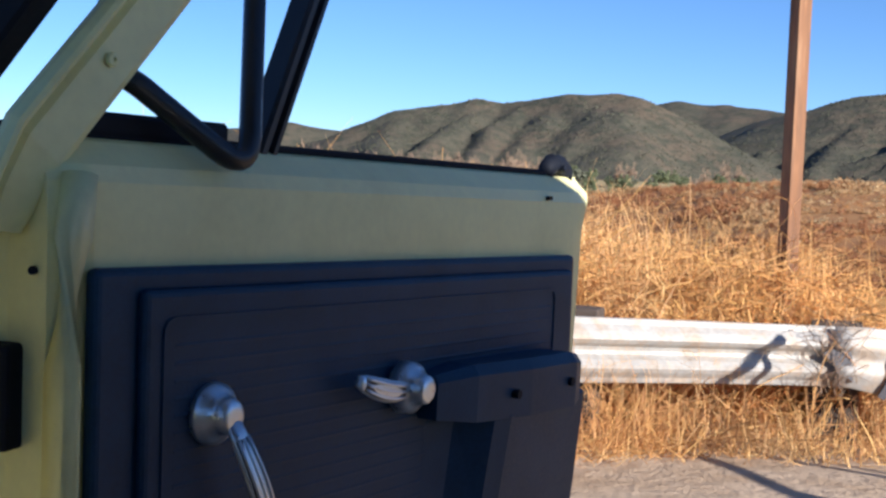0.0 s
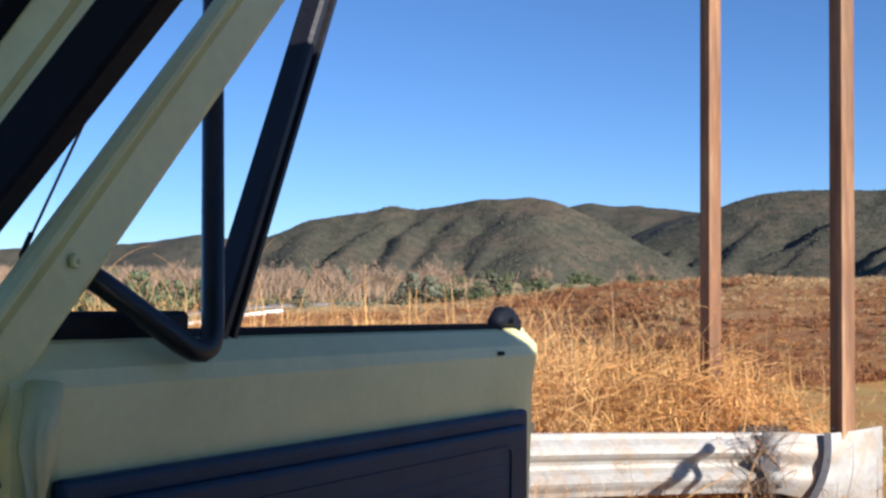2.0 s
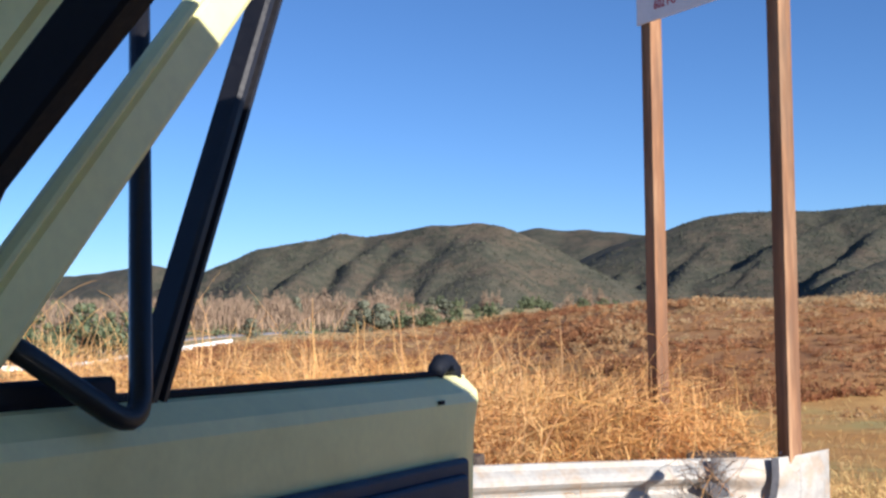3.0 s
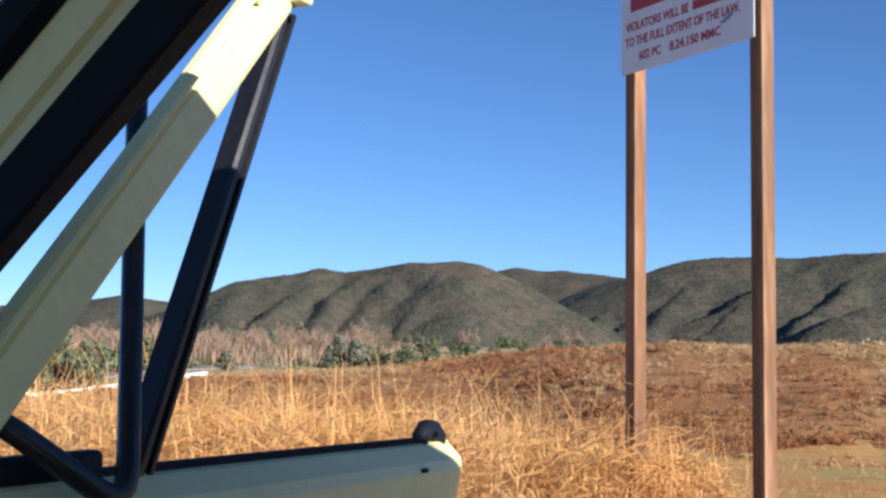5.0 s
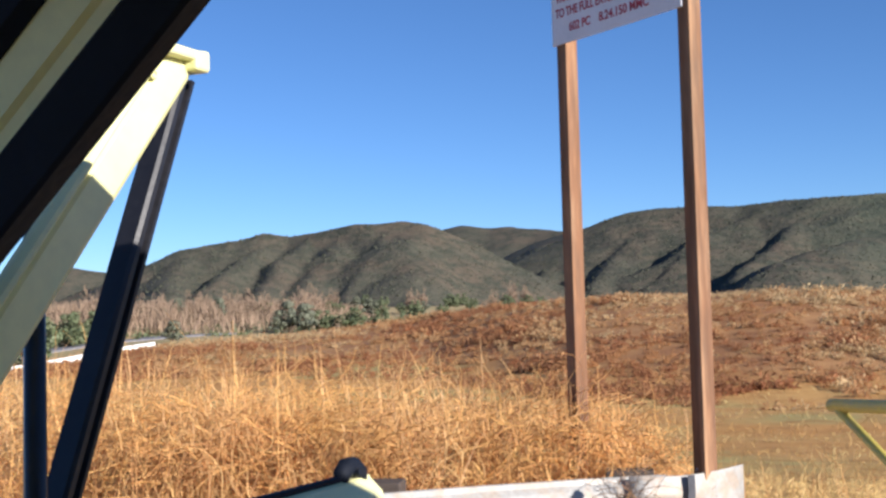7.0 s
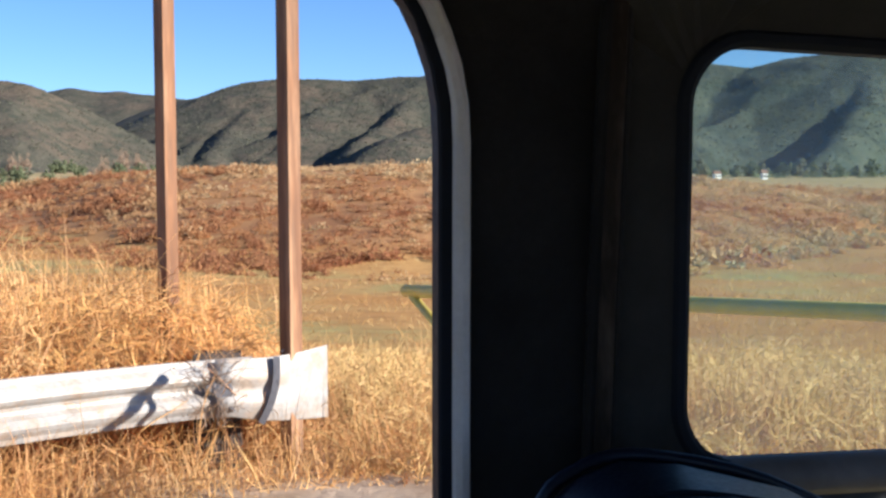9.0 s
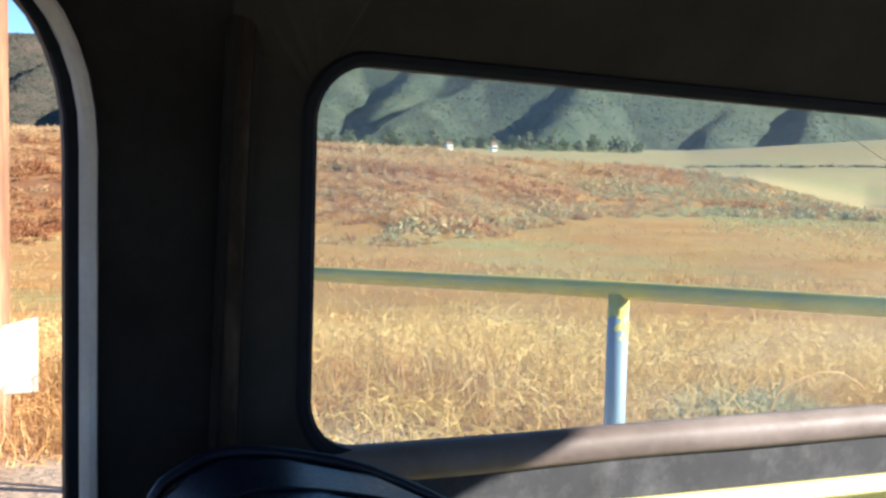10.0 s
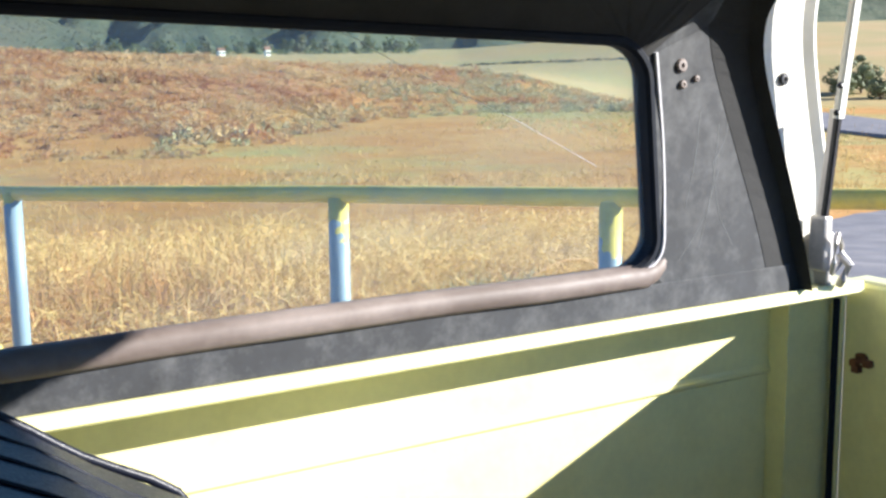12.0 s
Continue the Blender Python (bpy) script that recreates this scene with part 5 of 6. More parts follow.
# ---- plants ----
def ribbons(name, roots, heights, widths, material, label, category, lean_amt=0.35, curl=0.5, segs=4, seed=1, tubes=False, wind=(0.0, 0.0), droop=0.0, kink=0.0, level=None):
    """Many dry stalks in one mesh: each starts at its root, leans, and curls over."""
    g = np.random.default_rng(seed)
    n = len(roots)
    h = np.asarray(heights)[:, None]
    a = g.uniform(0, 2 * math.pi, n)
    d = np.stack([np.cos(a) + wind[0], np.sin(a) + wind[1]], -1)
    d /= np.linalg.norm(d, axis=1)[:, None]
    le = 0.35 * lean_amt + np.abs(g.normal(0, lean_amt, (n, 1))) if level is None else g.normal(level, lean_amt, (n, 1))
    cu = g.normal(0, curl, (n, 1))
    turn = g.normal(0, 1.6, (n, 1))
    t = np.linspace(0, 1, segs + 1)
    rings = []
    k = 3 if tubes else 2
    pos = np.array(roots, float)
    step = h / segs
    bend, veer, roll = np.zeros((n, 1)), np.zeros((n, 1)), g.uniform(0, math.pi, (n, 1))
    for i, ti in enumerate(t):
        bend, veer = bend + g.normal(0, kink, (n, 1)), veer + g.normal(0, kink * 0.7, (n, 1))
        tilt = le + (cu + droop) * ti * (0.6 + 0.4 * ti) + bend
        tilt = np.clip(tilt, -2.3, 2.5)
        tw = turn * ti + veer
        dx = d[:, :1] * np.cos(tw) - d[:, 1:] * np.sin(tw)
        dy = d[:, :1] * np.sin(tw) + d[:, 1:] * np.cos(tw)
        w = np.asarray(widths)[:, None] * (1 - 0.75 * ti)
        if tubes:
            ring = [pos + np.concatenate([np.cos(q) * dy * w * -1, np.cos(q) * dx * w, np.sin(q) * w], 1) for q in (0.5, 2.6, 4.7)]
        else:
            a, b = np.cos(roll) * w, np.sin(roll) * w
            across = np.concatenate([-dy * a + dx * np.cos(tilt) * b, dx * a + dy * np.cos(tilt) * b, -np.sin(tilt) * b], 1)
            ring = [pos + across, pos - across]
        rings.append(np.stack(ring, 1))
        pos = pos + np.concatenate([dx * np.sin(tilt) * step, dy * np.sin(tilt) * step, np.cos(tilt) * step], 1)
    verts = np.stack(rings, 1).reshape(-1, 3)
    per = (segs + 1) * k
    base = np.arange(n)[:, None] * per
    fs = []
    for i in range(segs):
        for j in range(k if tubes else 1):
            j2 = (j + 1) % k
            fs.append(np.concatenate([base + i * k + j, base + i * k + j2, base + (i + 1) * k + j2, base + (i + 1) * k + j], 1))
    faces = np.concatenate(fs)
    me = bpy.data.meshes.new(name)
    me.from_pydata(verts.tolist(), [], faces.tolist())
    me.materials.append(material)
    me.update()
    return tagged(new(name, me), label, category, kind="stuff")


def grounded(x, y, sink=0.03):
    return np.stack([x, y, height(x, y) - sink], -1)


def scatter_box(g, n, x0, x1, y0, y1):
    return g.uniform(x0, x1, n), g.uniform(y0, y1, n)


def clustered(g, n, clumps, spread, x0, x1, y0, y1):
    cx, cy = scatter_box(g, clumps, x0, x1, y0, y1)
    k = g.integers(0, clumps, n)
    return cx[k] + g.normal(0, spread, n), cy[k] + g.normal(0, spread, n)


def rail_y(x):
    """Where the rail's front runs, for keeping plants off the steel."""
    xs, ys = [-3.3, -2.5, -1.8, -1.2, -0.7, -0.2, 0.55], [3.0, 3.95, 4.8, 5.5, 6.02, 6.38, 6.68]
    return np.interp(x, xs, ys)


G = np.random.default_rng(11)
# undergrowth: a dense orange thatch behind the rail
def weed_top(x):
    """The height that the tangle behind the rail reaches."""
    return np.interp(x, [-5.6, -3.0, -2.0, -1.0, -0.4, 0.0, 0.25, 0.5], [0.93, 0.85, 0.80, 0.77, 0.75, 0.58, 0.38, 0.15])


x, y = clustered(G, 16000, 300, 0.26, -5.4, 0.45, 6.2, 8.4)
keep = (y > rail_y(x) + 0.18) & (y < np.maximum(rail_y(x) + 2.0, 8.3)) & (x < 0.6 - 0.25 * np.maximum(y - 7.0, 0))
x, y = x[keep], y[keep]
ribbons("dry_grass", grounded(x, y), (weed_top(x) + 0.3) * G.uniform(0.4, 1.0, len(x)), G.uniform(0.004, 0.0075, len(x)), WEEDR, "dense orange thatch of dry grass", "grass", 0.5, 0.6, 7, 22, droop=0.6, kink=0.24, level=0.8)
# twigs tangled all through it, every way
x, y = clustered(G, 15000, 420, 0.22, -4.6, 0.4, 6.2, 8.0)
keep = (y > rail_y(x) + 0.2) & (y < np.maximum(rail_y(x) + 1.7, 7.9)) & (x < 0.45 - 0.3 * np.maximum(y - 7.0, 0))
x, y = x[keep], y[keep]
root = grounded(x, y)
root[:, 2] += (weed_top(x) - root[:, 2]) * G.uniform(0.05, 0.98, len(x)) ** 0.75
ribbons("curling_twigs", root, G.uniform(0.12, 0.5, len(x)), G.uniform(0.0022, 0.0044, len(x)), WEED, "golden twigs tangled every way among the weeds", "weeds", 0.55, 0.9, 6, 20, True, droop=0.2, kink=0.30, level=1.35)
# longer stems that arch over the top
x, y = clustered(G, 1500, 120, 0.2, -5.6, 0.1, 6.4, 7.9)
keep = (y > rail_y(x) + 0.22) & (np.hypot(x - 0.3, y - 6.6) > 0.12) & (x < 0.3 - 0.3 * np.maximum(y - 7.0, 0))
x, y = x[keep], y[keep]
root = grounded(x, y)
root[:, 2] += (weed_top(x) - root[:, 2]) * G.uniform(0.2, 0.85, len(x))
ribbons("arching_weeds", root, np.interp(x, [-5.6, -1.2, 0.1], [1.0, 0.75, 0.55]) * G.uniform(0.5, 1.1, len(x)), G.uniform(0.0034, 0.0062, len(x)), WEED, "golden weed stems arching over the tangle", "weeds", 0.4, 0.5, 12, 21, True, wind=(0.3, -0.1), droop=0.7, kink=0.13, level=0.95)
# a few long straws that stand out
x, y = scatter_box(G, 30, -4.6, -0.9, 6.6, 7.6)
keep = y > rail_y(x) + 0.25
ribbons("tall_straws", grounded(x[keep], y[keep]), G.uniform(1.2, 1.7, keep.sum()), G.uniform(0.0045, 0.0068, keep.sum()), WEED, "single long bent straws", "weeds", 0.45, 0.4, 12, 23, True, droop=1.0, kink=0.08)
# low tangle under and before the rail
x, y = clustered(G, 9000, 150, 0.13, -3.6, 1.0, 4.6, 6.6)
keep = (y < rail_y(x) + 0.05) & (y > rail_y(x) - 0.75)
x, y = x[keep], y[keep]
ribbons("verge_weeds", grounded(x, y), G.uniform(0.15, 0.5, len(x)) * np.interp(x, [-3, -0.8, 0], [1.5, 1.25, 0.85]), G.uniform(0.0022, 0.0042, len(x)), WEEDR, "russet tangle of dry weeds along the rail", "weeds", 0.5, 0.8, 7, 24, True, droop=0.4, kink=0.28, level=1.15)
x, y = clustered(G, 6000, 130, 0.12, -3.6, 1.0, 4.4, 6.5)
keep = (y < rail_y(x) - 0.05) & (y > rail_y(x) - 0.95)
x, y = x[keep], y[keep]
ribbons("verge_grass", grounded(x, y), G.uniform(0.08, 0.34, len(x)), G.uniform(0.0018, 0.0038, len(x)), WEED, "short straw-coloured grass at the rail foot", "grass", 0.9, 0.8, 6, 25, droop=0.5, kink=0.2)
# brown weeds past the rail's end
x, y = clustered(G, 5000, 110, 0.2, 0.35, 4.2, 6.0, 10.5)
keep = (y > 6.75) | (x > 0.75)
x, y = x[keep], y[keep]
ribbons("brown_weeds", grounded(x, y), G.uniform(0.25, 0.9, len(x)), G.uniform(0.0024, 0.005, len(x)), WEEDR, "brown dry weeds past the rail end", "weeds", 0.5, 0.8, 6, 26, True, droop=0.4, kink=0.32, level=1.25)
# dead stalks hung on the rail's torn lap
x, y = G.normal(-0.10, 0.05, 70), G.normal(6.27, 0.03, 70)
ribbons("dead_twigs", np.stack([x, y, G.uniform(0.05, 0.40, 70)], -1), G.uniform(0.15, 0.34, 70), G.uniform(0.0016, 0.003, 70), BARE, "grey dead twigs caught on the rail", "weeds", 0.7, 0.9, 6, 27, True, droop=0.8)


# the grass edge along the track
TRACK_X, TRACK_Y = [3.5, 4.2, 5.9, 7.2, 8.6, 10.6, 16.2, 25.2, 31, 40, 60], [3.6, 7.1, 7.7, 7.75, 7.9, 9.3, 14.2, 21.7, 25.2, 28.5, 32.5]


def behind_gate(x, y, gap):
    side = (x - G1.x) * gdir.y - (y - G1.y) * gdir.x
    road_y = np.interp(x, TRACK_X, TRACK_Y)
    return (side < -gap) & (y > np.maximum(road_y, 3.2))


# straw field behind the barrier: bent thatch below, a tangle of pale curls on top
x, y = clustered(G, 19000, 420, 0.34, 0.8, 13.5, 4.6, 17.0)
keep = behind_gate(x, y, 0.35)
x, y = x[keep], y[keep]
ribbons("russet_grass", grounded(x, y), G.uniform(0.25, 0.7, len(x)), G.uniform(0.0035, 0.0065, len(x)), WEEDG, "russet dry stalks among the straw", "grass", 0.45, 0.9, 6, 29, droop=0.6, kink=0.3, level=1.25)
x = 0.8 + 21.0 * G.uniform(0, 1, 66000) ** 1.35
y = 4.4 + 23.0 * G.uniform(0, 1, len(x)) ** 1.45
keep = behind_gate(x, y, 0.3) & (wave_noise(x, y, 76, base=1.6) + G.uniform(-0.4, 0.7, len(x)) > -0.05)
x, y = x[keep], y[keep]
root = grounded(x, y)
patchy = 0.75 + 0.45 * wave_noise(x, y, 77, base=0.9)
root[:, 2] += 0.6 * patchy * G.uniform(0.0, 1.0, len(x))
ribbons("straw_grass", root, G.uniform(0.18, 0.62, len(x)) * patchy, 0.0020 * np.maximum(np.hypot(x, y) / 7.0, 1.0) * G.uniform(0.7, 1.5, len(x)), STRAW, "tangled straw-coloured grass behind the barrier", "grass", 0.35, 0.7, 6, 28, droop=0.25, kink=0.33, level=1.45)
# a low strip of grey-green sage along the track, and one straw arching over it
k = G.uniform(0, 1, 1500)
x, y = 4.5 + 1.9 * k + G.normal(0, 0.08, 1500), 6.86 + 0.62 * k + G.normal(0, 0.10, 1500)
ribbons("sage_bush", grounded(x, y), G.uniform(0.08, 0.30, 1500) * (0.35 + 0.9 * np.sin(np.clip(k * 1.15, 0, 1) * 2.6)), G.uniform(0.004, 0.008, 1500), SAGE, "low grey-green sage strip by the track", "shrub", 0.8, 0.6, 4, 48, droop=0.6)
bm = tube(round_path([(5.38, 6.8, zat(5.38, 6.8) - 0.02), (5.46, 6.8, -0.28), (5.6, 6.79, -0.2), (5.82, 6.8, -0.15), (6.02, 6.81, -0.17), (6.22, 6.82, -0.27), (6.34, 6.84, zat(6.34, 6.84) - 0.02)], 0.06, 4), 0.006, 6)
tagged(part("arched_straw", bm, WEED, smooth=True), "single pale straw arching over the sage", "weeds")
# thinner grass across the flat, coarser with distance
az, r = np.radians(G.uniform(-38, 60, 42000)), 9 + 105 * G.uniform(0, 1, 42000) ** 1.5
x, y = r * np.sin(az), r * np.cos(az)
lump = wave_noise(x, y, 31, base=0.5)
keep = (lump > -0.15 - 0.4 * G.uniform(0, 1, len(x))) & ~((x > 3.5) & (y < np.interp(x, TRACK_X, TRACK_Y)))
x, y, r = x[keep], y[keep], r[keep]
ribbons("field_grass", grounded(x, y), G.uniform(0.2, 0.6, len(x)), 0.0017 * np.maximum(r / 6, 1.2), WEEDG, "dry golden field grass", "grass", 0.8, 0.6, 4, 30, droop=0.7)


# golden tufts standing in the middle distance
x, y = clustered(G, 26000, 1500, 0.55, -10, 62, 14, 66)
r = np.hypot(x, y)
keep = (wave_noise(x, y, 38, base=0.16) > -0.05) & (r > 15) & (r < 88) & ~((x > 3.5) & (y < np.interp(x, TRACK_X, TRACK_Y))) & (np.degrees(np.arctan2(x, y)) > 15)
x, y, r = x[keep], y[keep], r[keep]
ribbons("field_tufts", grounded(x, y), G.uniform(0.35, 0.9, len(x)), 0.0022 * r / 6, WEEDG, "golden tufts of tall grass across the flat", "grass", 0.5, 0.9, 4, 31, droop=0.3, kink=0.4, level=1.25)
# a greener band at the foot of the rise
az, r = np.radians(G.uniform(34, 51, 13000)), np.sqrt(G.uniform(92 ** 2, 158 ** 2, 13000))
x, y = r * np.sin(az), r * np.cos(az)
keep = wave_noise(x, y, 78, base=0.07) + 0.5 * np.sin((r - 96) / 60 * math.pi) + G.uniform(-0.4, 0.4, len(x)) > 0.1
ribbons("meadow_grass", grounded(x[keep], y[keep]), G.uniform(0.10, 0.26, keep.sum()), G.uniform(0.04, 0.11, keep.sum()), MEADOW, "low green grass at the foot of the rise", "grass", 0.5, 0.6, 2, 33)


def tufts(name, places, sizes, material, label, category, leaves, leaf, flat=0.75, seed=1, kind="stuff", slim=0.8, loose=0.0):
    """Bushes as clouds of small leaf-clump faces set on uneven domes, all in one mesh."""
    g = np.random.default_rng(seed)
    n = len(places)
    p = np.repeat(np.asarray(places, float), leaves, 0)
    s = np.repeat(np.asarray(sizes, float), leaves)[:, None]
    u = g.normal(0, 1, (n * leaves, 3))
    u[:, 2] = np.abs(u[:, 2]) * 0.9
    u /= np.linalg.norm(u, axis=1)[:, None]
    rad = g.uniform(0.45, 1.0, (n * leaves, 1)) * (0.8 + 0.35 * np.sin(5 * u[:, :1] + 3 * u[:, 1:2] + 7 * np.repeat(g.uniform(0, 6, (n, 1)), leaves, 0)))
    c = p + u * rad * s * np.array((1, 1, flat))
    t1 = np.cross(u, g.normal(0, 1, u.shape)) + loose * u
    t1 /= np.linalg.norm(t1, axis=1)[:, None]
    t2 = np.cross(u + (0.22 + loose) * g.normal(0, 1, u.shape), t1)
    t2 /= np.linalg.norm(t2, axis=1)[:, None]
    ls = s * leaf * g.uniform(0.6, 1.3, (n * leaves, 1))
    quads = np.stack([c - t1 * ls, c - t2 * ls * slim + u * ls * 0.2, c + t1 * ls, c + t2 * ls * slim + u * ls * 0.3], 1)
    faces = np.arange(n * leaves * 4).reshape(-1, 4)
    me = bpy.data.meshes.new(name)
    me.from_pydata(quads.reshape(-1, 3).tolist(), [], faces.tolist())
    me.materials.append(material)
    me.update()
    return tagged(new(name, me), label, category, kind=kind)


# scrub on the rise: rounded dry shrubs, thick on the slope and ragged along its foot
az = G.uniform(-30, 42, 12500)
foot, crest = foot_and_crest(az)
edge = G.uniform(-0.06, 1.15, len(az))
r = foot + (crest - foot) * edge
x, y = r * np.sin(np.radians(az)), r * np.cos(np.radians(az))
dens = wave_noise(x, y, 33, base=0.16) + 0.5 * wave_noise(x, y, 32, base=0.5)
keep = dens + 1.1 * edge - 0.12 + 0.40 * smooth_step((az - 8) / 6) - G.uniform(-0.45, 0.5, len(az)) > 0
az, edge, x, y = az[keep], edge[keep], x[keep], y[keep]
size = G.uniform(0.45, 0.95, len(x)) * (0.8 + 1.5 * np.clip(wave_noise(x, y, 37, base=0.25), 0, 0.6))
tone = wave_noise(x, y, 36, base=0.10) + 0.6 * wave_noise(x, y, 39, base=0.35) + G.normal(0, 0.2, len(x)) + 0.35 * (edge > 0.75) - 0.15 * (az < -4) + 0.28 * (az > 8)
sagey = ((np.abs(edge - 0.06) < 0.08) & (az > 16) | (np.abs(az - 31) < 2.5) & (edge < 0.5) | (az > 33) & (wave_noise(x, y, 79, base=0.12) > -0.05)) & (G.uniform(0, 1, len(x)) < np.where(az > 33, 0.62, 0.36))
for name, pick, m, label, seed in (("rusty_scrub", (tone < -0.05) & ~sagey, SCRUBR, "rust-brown dry shrubs over the rise", 41), ("tawny_scrub", (tone >= -0.05) & (tone < 0.42) & ~sagey, SCRUB, "tawny dry shrubs over the rise", 40),
                                   ("pale_scrub", (tone >= 0.42) & ~sagey, SCRUBP, "pale straw-coloured shrubs along the crest", 49), ("sage_scrub", sagey, SAGE, "grey-green sage at the foot of the rise", 42)):
    tufts(name, grounded(x[pick], y[pick], 0.06), size[pick], m, label, "shrubs", 46, 0.26, 1.0, seed, slim=0.30, loose=0.9)
    # fine dead stems sticking out of them
    k = np.repeat(np.flatnonzero(pick), 3)
    sx, sy = x[k] + G.normal(0, 0.35, len(k)) * size[k], y[k] + G.normal(0, 0.35, len(k)) * size[k]
    ribbons(name + "_stems", grounded(sx, sy, 0.05), size[k] * G.uniform(0.8, 1.6, len(k)), G.uniform(0.012, 0.024, len(k)), m, "dry stems over the " + name.replace("_", " "), "shrubs", 0.4, 0.6, 3, seed + 20, droop=0.5)
# brush over the hills
az, r = G.uniform(-28, 40, 40000), np.sqrt(G.uniform(930 ** 2, 1450 ** 2, 40000))
x, y = r * np.sin(np.radians(az)), r * np.cos(np.radians(az))
z = height(x, y)
keep = (z > FLAT + 12) & (wave_noise(x, y, 35, base=0.02) + G.uniform(-0.7, 0.6, len(x)) > -0.2)
x, y, z = x[keep], y[keep], z[keep]
tufts("hill_brush", np.stack([x, y, z], -1), G.uniform(0.5, 1.3, len(x)), CHAP, "dark chaparral dotted over the hills", "shrubs", 7, 0.6, 0.8, 43)


# ---- trees ----
def tree_proto(kind, seed):
    g = np.random.default_rng(seed)
    leafy = {"oak": LEAF, "willow": GREYLEAF, "bare": BARE}[kind]
    hgt = {"oak": 8.0, "willow": 9.0, "bare": 10.0}[kind]
    t = thing(kind + "_tree" if kind != "bare" else "leafless_tree",
              {"oak": "dark green rounded oak on the valley floor", "willow": "grey-green willow with a loose crown", "bare": "leafless brown tree with fine twigs"}[kind], "tree", pose(0, 0, -50))
    bm = bmesh.new()
    put_sweep(bm, [(0, 0, -0.5), (0.1, 0.05, hgt * 0.2), (-0.1, 0.1, hgt * 0.45), (0.1, 0, hgt * 0.75)], circle(0.24, 8), ups=(1, 0, 0), scales=[1.2, 0.9, 0.6, 0.2])
    tips = []
    for i in range(9):
        a, z0 = g.uniform(0, 6.28), hgt * g.uniform(0.08, 0.34)
        L = hgt * g.uniform(0.25, 0.42)
        e = Vector((math.cos(a) * L, math.sin(a) * L, z0 + L * g.uniform(0.5, 1.1)))
        put_sweep(bm, [(0, 0, z0), (e.x * 0.5, e.y * 0.5, z0 + (e.z - z0) * 0.35), e], circle(0.12, 6), ups=(0.3, 0.2, 1), scales=[1, 0.7, 0.25])
        tips.append(e)
    part("trunk", bm, BARK, t)
    # a crown of uneven clumps, each thick with leaves that face outwards
    centres = [np.array(p) * np.array((0.8, 0.8, 0.95)) for p in tips] + [np.array((g.normal(0, hgt * 0.15), g.normal(0, hgt * 0.15), hgt * g.uniform(0.22, 0.84))) for _ in range(15)]
    qs = []
    for c in centres:
        m = 26 if kind == "bare" else 64
        u = g.normal(0, 1, (m, 3))
        u /= np.linalg.norm(u, axis=1)[:, None]
        rad = hgt * g.uniform(0.09, 0.17)
        p = c + u * rad * g.uniform(0.6, 1.05, (m, 1)) * np.array((1, 1, 1.5 if kind == "bare" else 0.8))
        if kind == "bare":                               # upright twigs
            t1 = np.array((0, 0, 1.0)) + g.normal(0, 0.28, u.shape)
            t2 = np.cross(t1, g.normal(0, 1, u.shape))
        else:
            t1 = np.cross(u, g.normal(0, 1, u.shape))
            t2 = np.cross(u + 0.25 * g.normal(0, 1, u.shape), t1)
        t1 /= np.linalg.norm(t1, axis=1)[:, None]
        t2 /= np.linalg.norm(t2, axis=1)[:, None]
        s = hgt * (0.085 if kind == "bare" else 0.034) * g.uniform(0.6, 1.4, (m, 1))
        k = 0.09 if kind == "bare" else 0.75
        qs.append(np.stack([p - t1 * s, p - t2 * s * k, p + t1 * s, p + t2 * s * k], 1))
    q = np.concatenate(qs)
    me = bpy.data.meshes.new("crown")
    me.from_pydata(q.reshape(-1, 3).tolist(), [], np.arange(len(q) * 4).reshape(-1, 4).tolist())
    me.materials.append(leafy)
    me.update()
    new("crown", me).parent = t
    return t


def place_tree(proto, first, a, r, k):
    x, y = r * math.sin(radians(a)), r * math.cos(radians(a))
    m = pose(x, y, zat(x, y) - 0.9 * k, 0, 0, G.uniform(0, 360)) @ Matrix.Diagonal((k, k, k * G.uniform(0.85, 1.15), 1))
    if first:
        proto.matrix_basis = m
        return proto
    c = copy_thing(proto, Matrix.Identity(4))
    c.matrix_basis = m
    return c


PROTO = {k: tree_proto(k, s) for k, s in (("oak", 51), ("willow", 52), ("bare", 53))}
used = set()
spots = []
for i in range(80):                                   # the line of trees at the hills' foot
    a = -31 + 27 * i / 79 + G.normal(0, 0.3)
    spots.append((("oak", "willow", "bare", "oak")[int(G.integers(0, 4))], a, G.uniform(430, 600), G.uniform(0.6, 1.0)))
for i in range(46):                                   # bare thicket in the valley
    spots.append(("bare", G.uniform(-31, -14), G.uniform(370, 470), G.uniform(0.75, 1.1)))
for a, r, k in ((-24.3, 330, 1.25), (-23.7, 340, 1.35), (-24.9, 325, 1.1), (-23.1, 350, 1.1), (-29.0, 320, 1.2)):
    spots.append(("bare", a, r, k))
for a, r, k in ((-29.5, 235, 1.5), (-28.2, 250, 1.7), (-27, 240, 1.3), (-31, 220, 1.6), (-32.5, 230, 1.6), (-25.5, 290, 1.4), (-24.6, 300, 1.5), (-30.2, 200, 0.8)):
    spots.append(("oak", a, r, k))
for a, r, k in ((-20.9, 260, 0.6), (-14.8, 330, 1.25), (-15.6, 340, 1.0), (-13.9, 335, 1.1), (-12.6, 330, 1.15), (-11.4, 340, 0.95), (-10.0, 350, 0.85), (-16.2, 330, 0.7)):
    spots.append(("willow" if a < -14 else "oak", a, r, k))
for i in range(34):                                   # behind the rise, by the houses
    spots.append((("oak", "willow", "oak")[i % 3], 15.5 + 15 * i / 33 + G.normal(0, 0.3), G.uniform(520, 585), G.uniform(0.6, 1.05)))
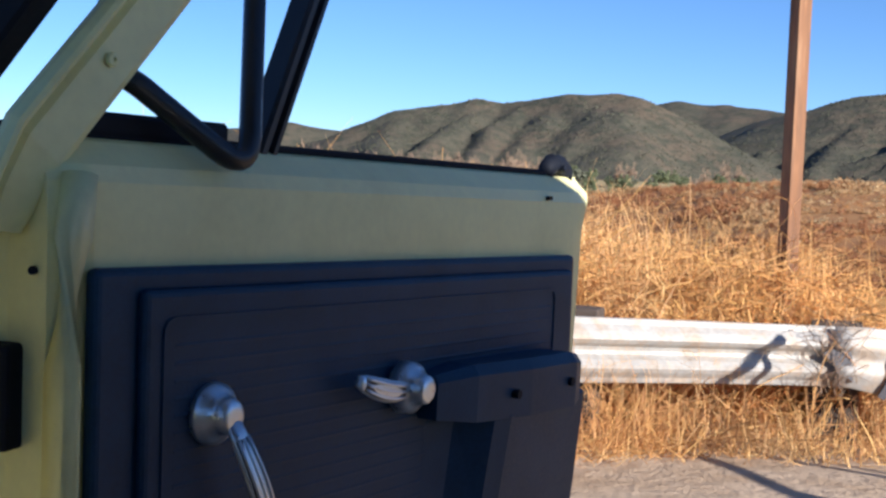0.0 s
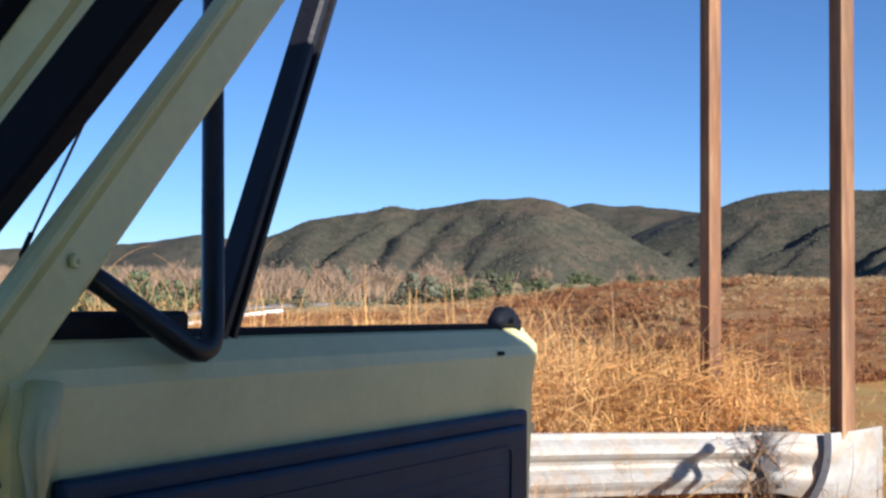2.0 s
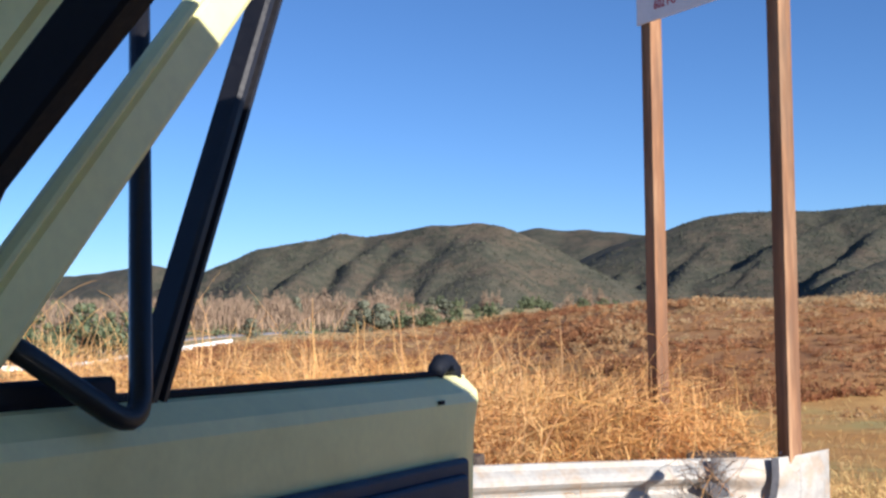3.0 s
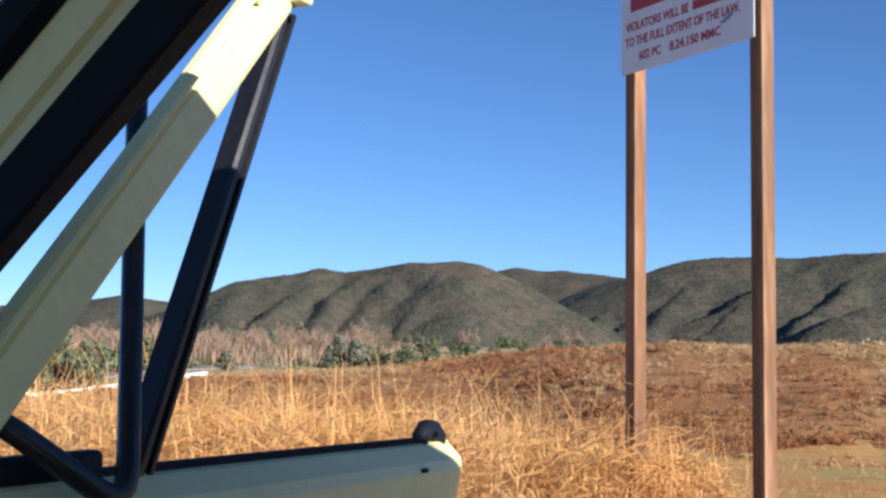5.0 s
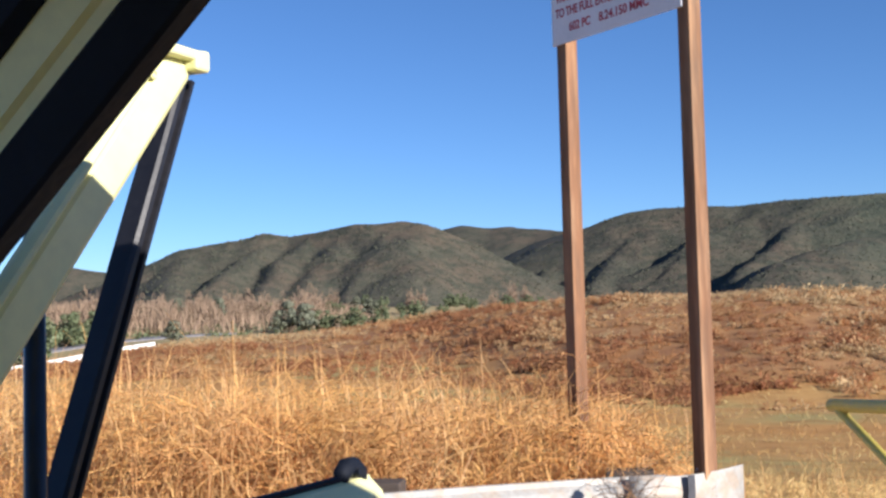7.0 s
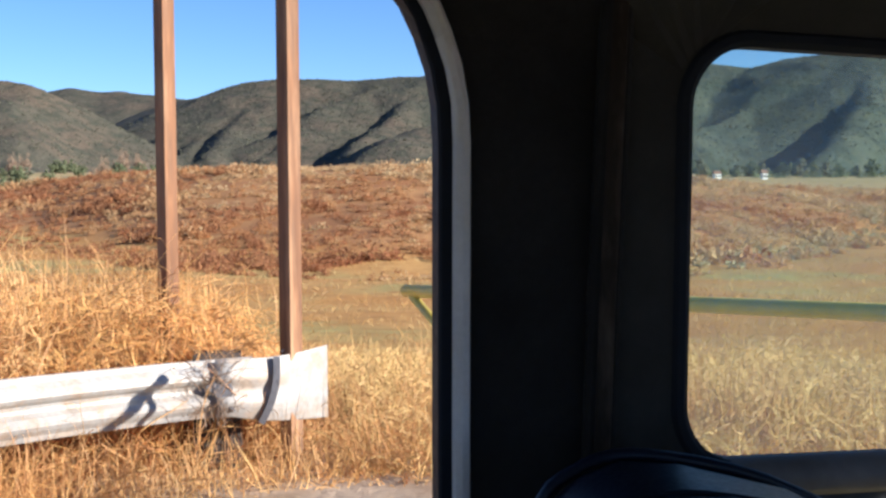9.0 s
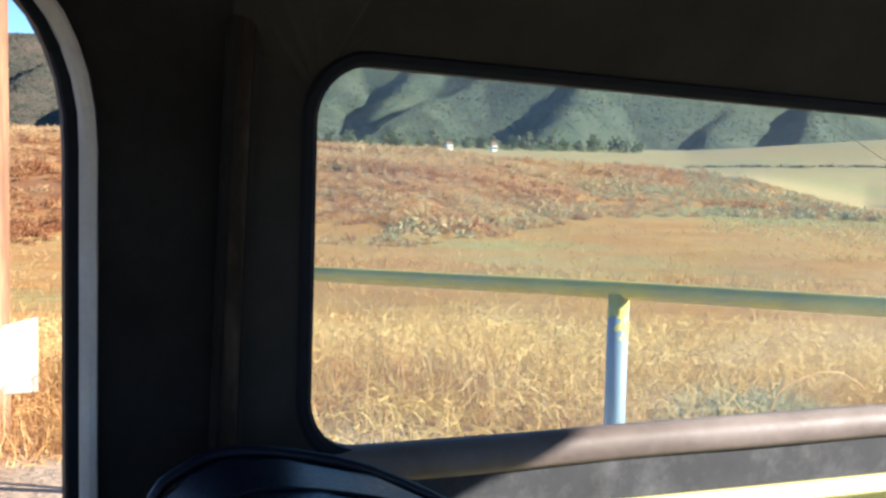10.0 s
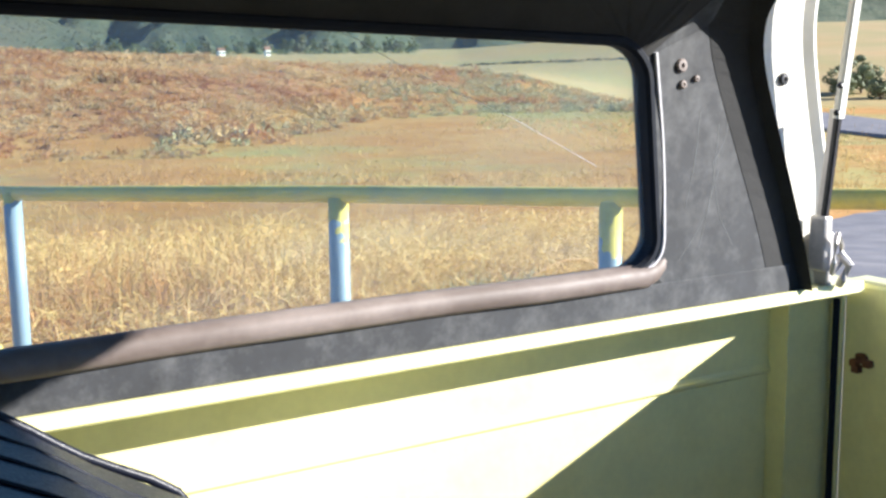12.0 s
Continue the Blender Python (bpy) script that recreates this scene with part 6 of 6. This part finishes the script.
for kind, a, r, k in (("willow", 43.4, 258, 0.5), ("oak", 44.9, 260, 0.85), ("oak", 45.5, 262, 0.7), ("oak", 46.3, 280, 1.0), ("oak", 47.2, 285, 1.1), ("oak", 48.0, 278, 0.9), ("oak", 30.0, 300, 0.35),
                      ("oak", 50.3, 262, 1.0), ("oak", 51.1, 268, 1.15), ("oak", 51.9, 255, 0.9), ("oak", 53.1, 260, 0.7)):
    spots.append((kind, a, r, k))
for kind, a, r, k in spots:
    place_tree(PROTO[kind], kind not in used, a, r, k)
    used.add(kind)


# leafless thicket that fills the valley behind the trees
az, r = G.uniform(-42, -11, 15000), np.sqrt(G.uniform(330 ** 2, 640 ** 2, 15000))
x, y = r * np.sin(np.radians(az)), r * np.cos(np.radians(az))
tall = G.uniform(3.2, 7.2, len(x)) * np.interp(az, [-36, -22, -15, -11], [1.15, 1.1, 0.75, 0.35])
ribbons("leafless_thicket", grounded(x, y, 0.5), tall, G.uniform(0.10, 0.28, len(x)), BARE, "brown leafless thicket at the hills' foot", "shrubs", 0.16, 0.3, 4, 44, kink=0.16)
az, r = G.uniform(-40, -4, 800), G.uniform(300, 480, 800)
x, y = r * np.sin(np.radians(az)), r * np.cos(np.radians(az))
tufts("green_thicket", grounded(x, y, 0.4), G.uniform(1.0, 3.0, len(x)), LEAF, "dark green bushes along the valley floor", "shrubs", 36, 0.14, 1.0, 45)
az, r = G.uniform(12, 31, 420), G.uniform(525, 640, 420)
x, y = r * np.sin(np.radians(az)), r * np.cos(np.radians(az))
tufts("orchard_bushes", grounded(x, y, 0.4), G.uniform(1.4, 4.0, len(x)), LEAF, "green bushes beyond the rise", "shrubs", 26, 0.16, 1.1, 46)
# low tufts stand in for the thin dark line across the field
az = G.uniform(33, 47, 260)
r = np.interp(az, [33, 38, 47], [366, 360, 352]) + G.normal(0, 1.5, 260)
x, y = r * np.sin(np.radians(az)), r * np.cos(np.radians(az))
tufts("field_hedge", grounded(x, y, 0.3), G.uniform(0.8, 1.5, len(x)), CHAP, "thin dark row of tufts across the far field", "shrubs", 14, 0.25, 0.9, 47)
# a white marker panel by the far road
MARK = thing("marker_panel", "white upright roadside marker panel by the far road", "marker", pose(76.8, 70.1, zat(76.8, 70.1), 0, 0, -47))
part("panel", box((-0.24, -0.03, 0.25), (0.24, 0.03, 2.0), 0.02), WHITEP, MARK)
part("post", box((-0.05, 0.03, -0.2), (0.05, 0.1, 1.8), 0.01), WORNSTEEL, MARK)

# ---- far houses and the white barrier across the valley ----
def far_house(a, r, w, h):
    x, y = r * math.sin(radians(a)), r * math.cos(radians(a))
    t = thing("farmhouse", "small distant white farmhouse among trees", "house", pose(x, y, zat(x, y), 0, 0, -a + 20))
    part("wall", box((-w / 2, -w / 2, -1), (w / 2, w / 2, h), 0.05), HOUSEW, t)
    bm = bmesh.new()
    put_sweep(bm, [(-w * 0.56, 0, h), (w * 0.56, 0, h)], [(-w * 0.58, 0.0), (w * 0.58, 0.0), (0, h * 0.6)], ups=(0, 0, 1))
    part("roof", bm, ROOFM, t)
    for dx in (-w * 0.25, w * 0.25):
        part("window", box((dx - 0.5, -w / 2 - 0.05, h * 0.35), (dx + 0.5, -w / 2 + 0.05, h * 0.7)), DARKGREY, t)


far_house(24.2, 500, 2.2, 2.4)
far_house(22.1, 505, 2.8, 2.0)
bm = bmesh.new()
pts = [(r * math.sin(radians(a)), r * math.cos(radians(a))) for a, r in zip(np.linspace(-34, -21.7, 14), np.linspace(212, 226, 14))]
put_sweep(bm, [(x, y, zat(x, y) + 0.55) for x, y in pts], rect(0.3, 0.9, 0.05), ups=(0, 0, 1))
tagged(part("white_barrier", bm, WHITEP), "long white roadside barrier across the valley", "barrier")
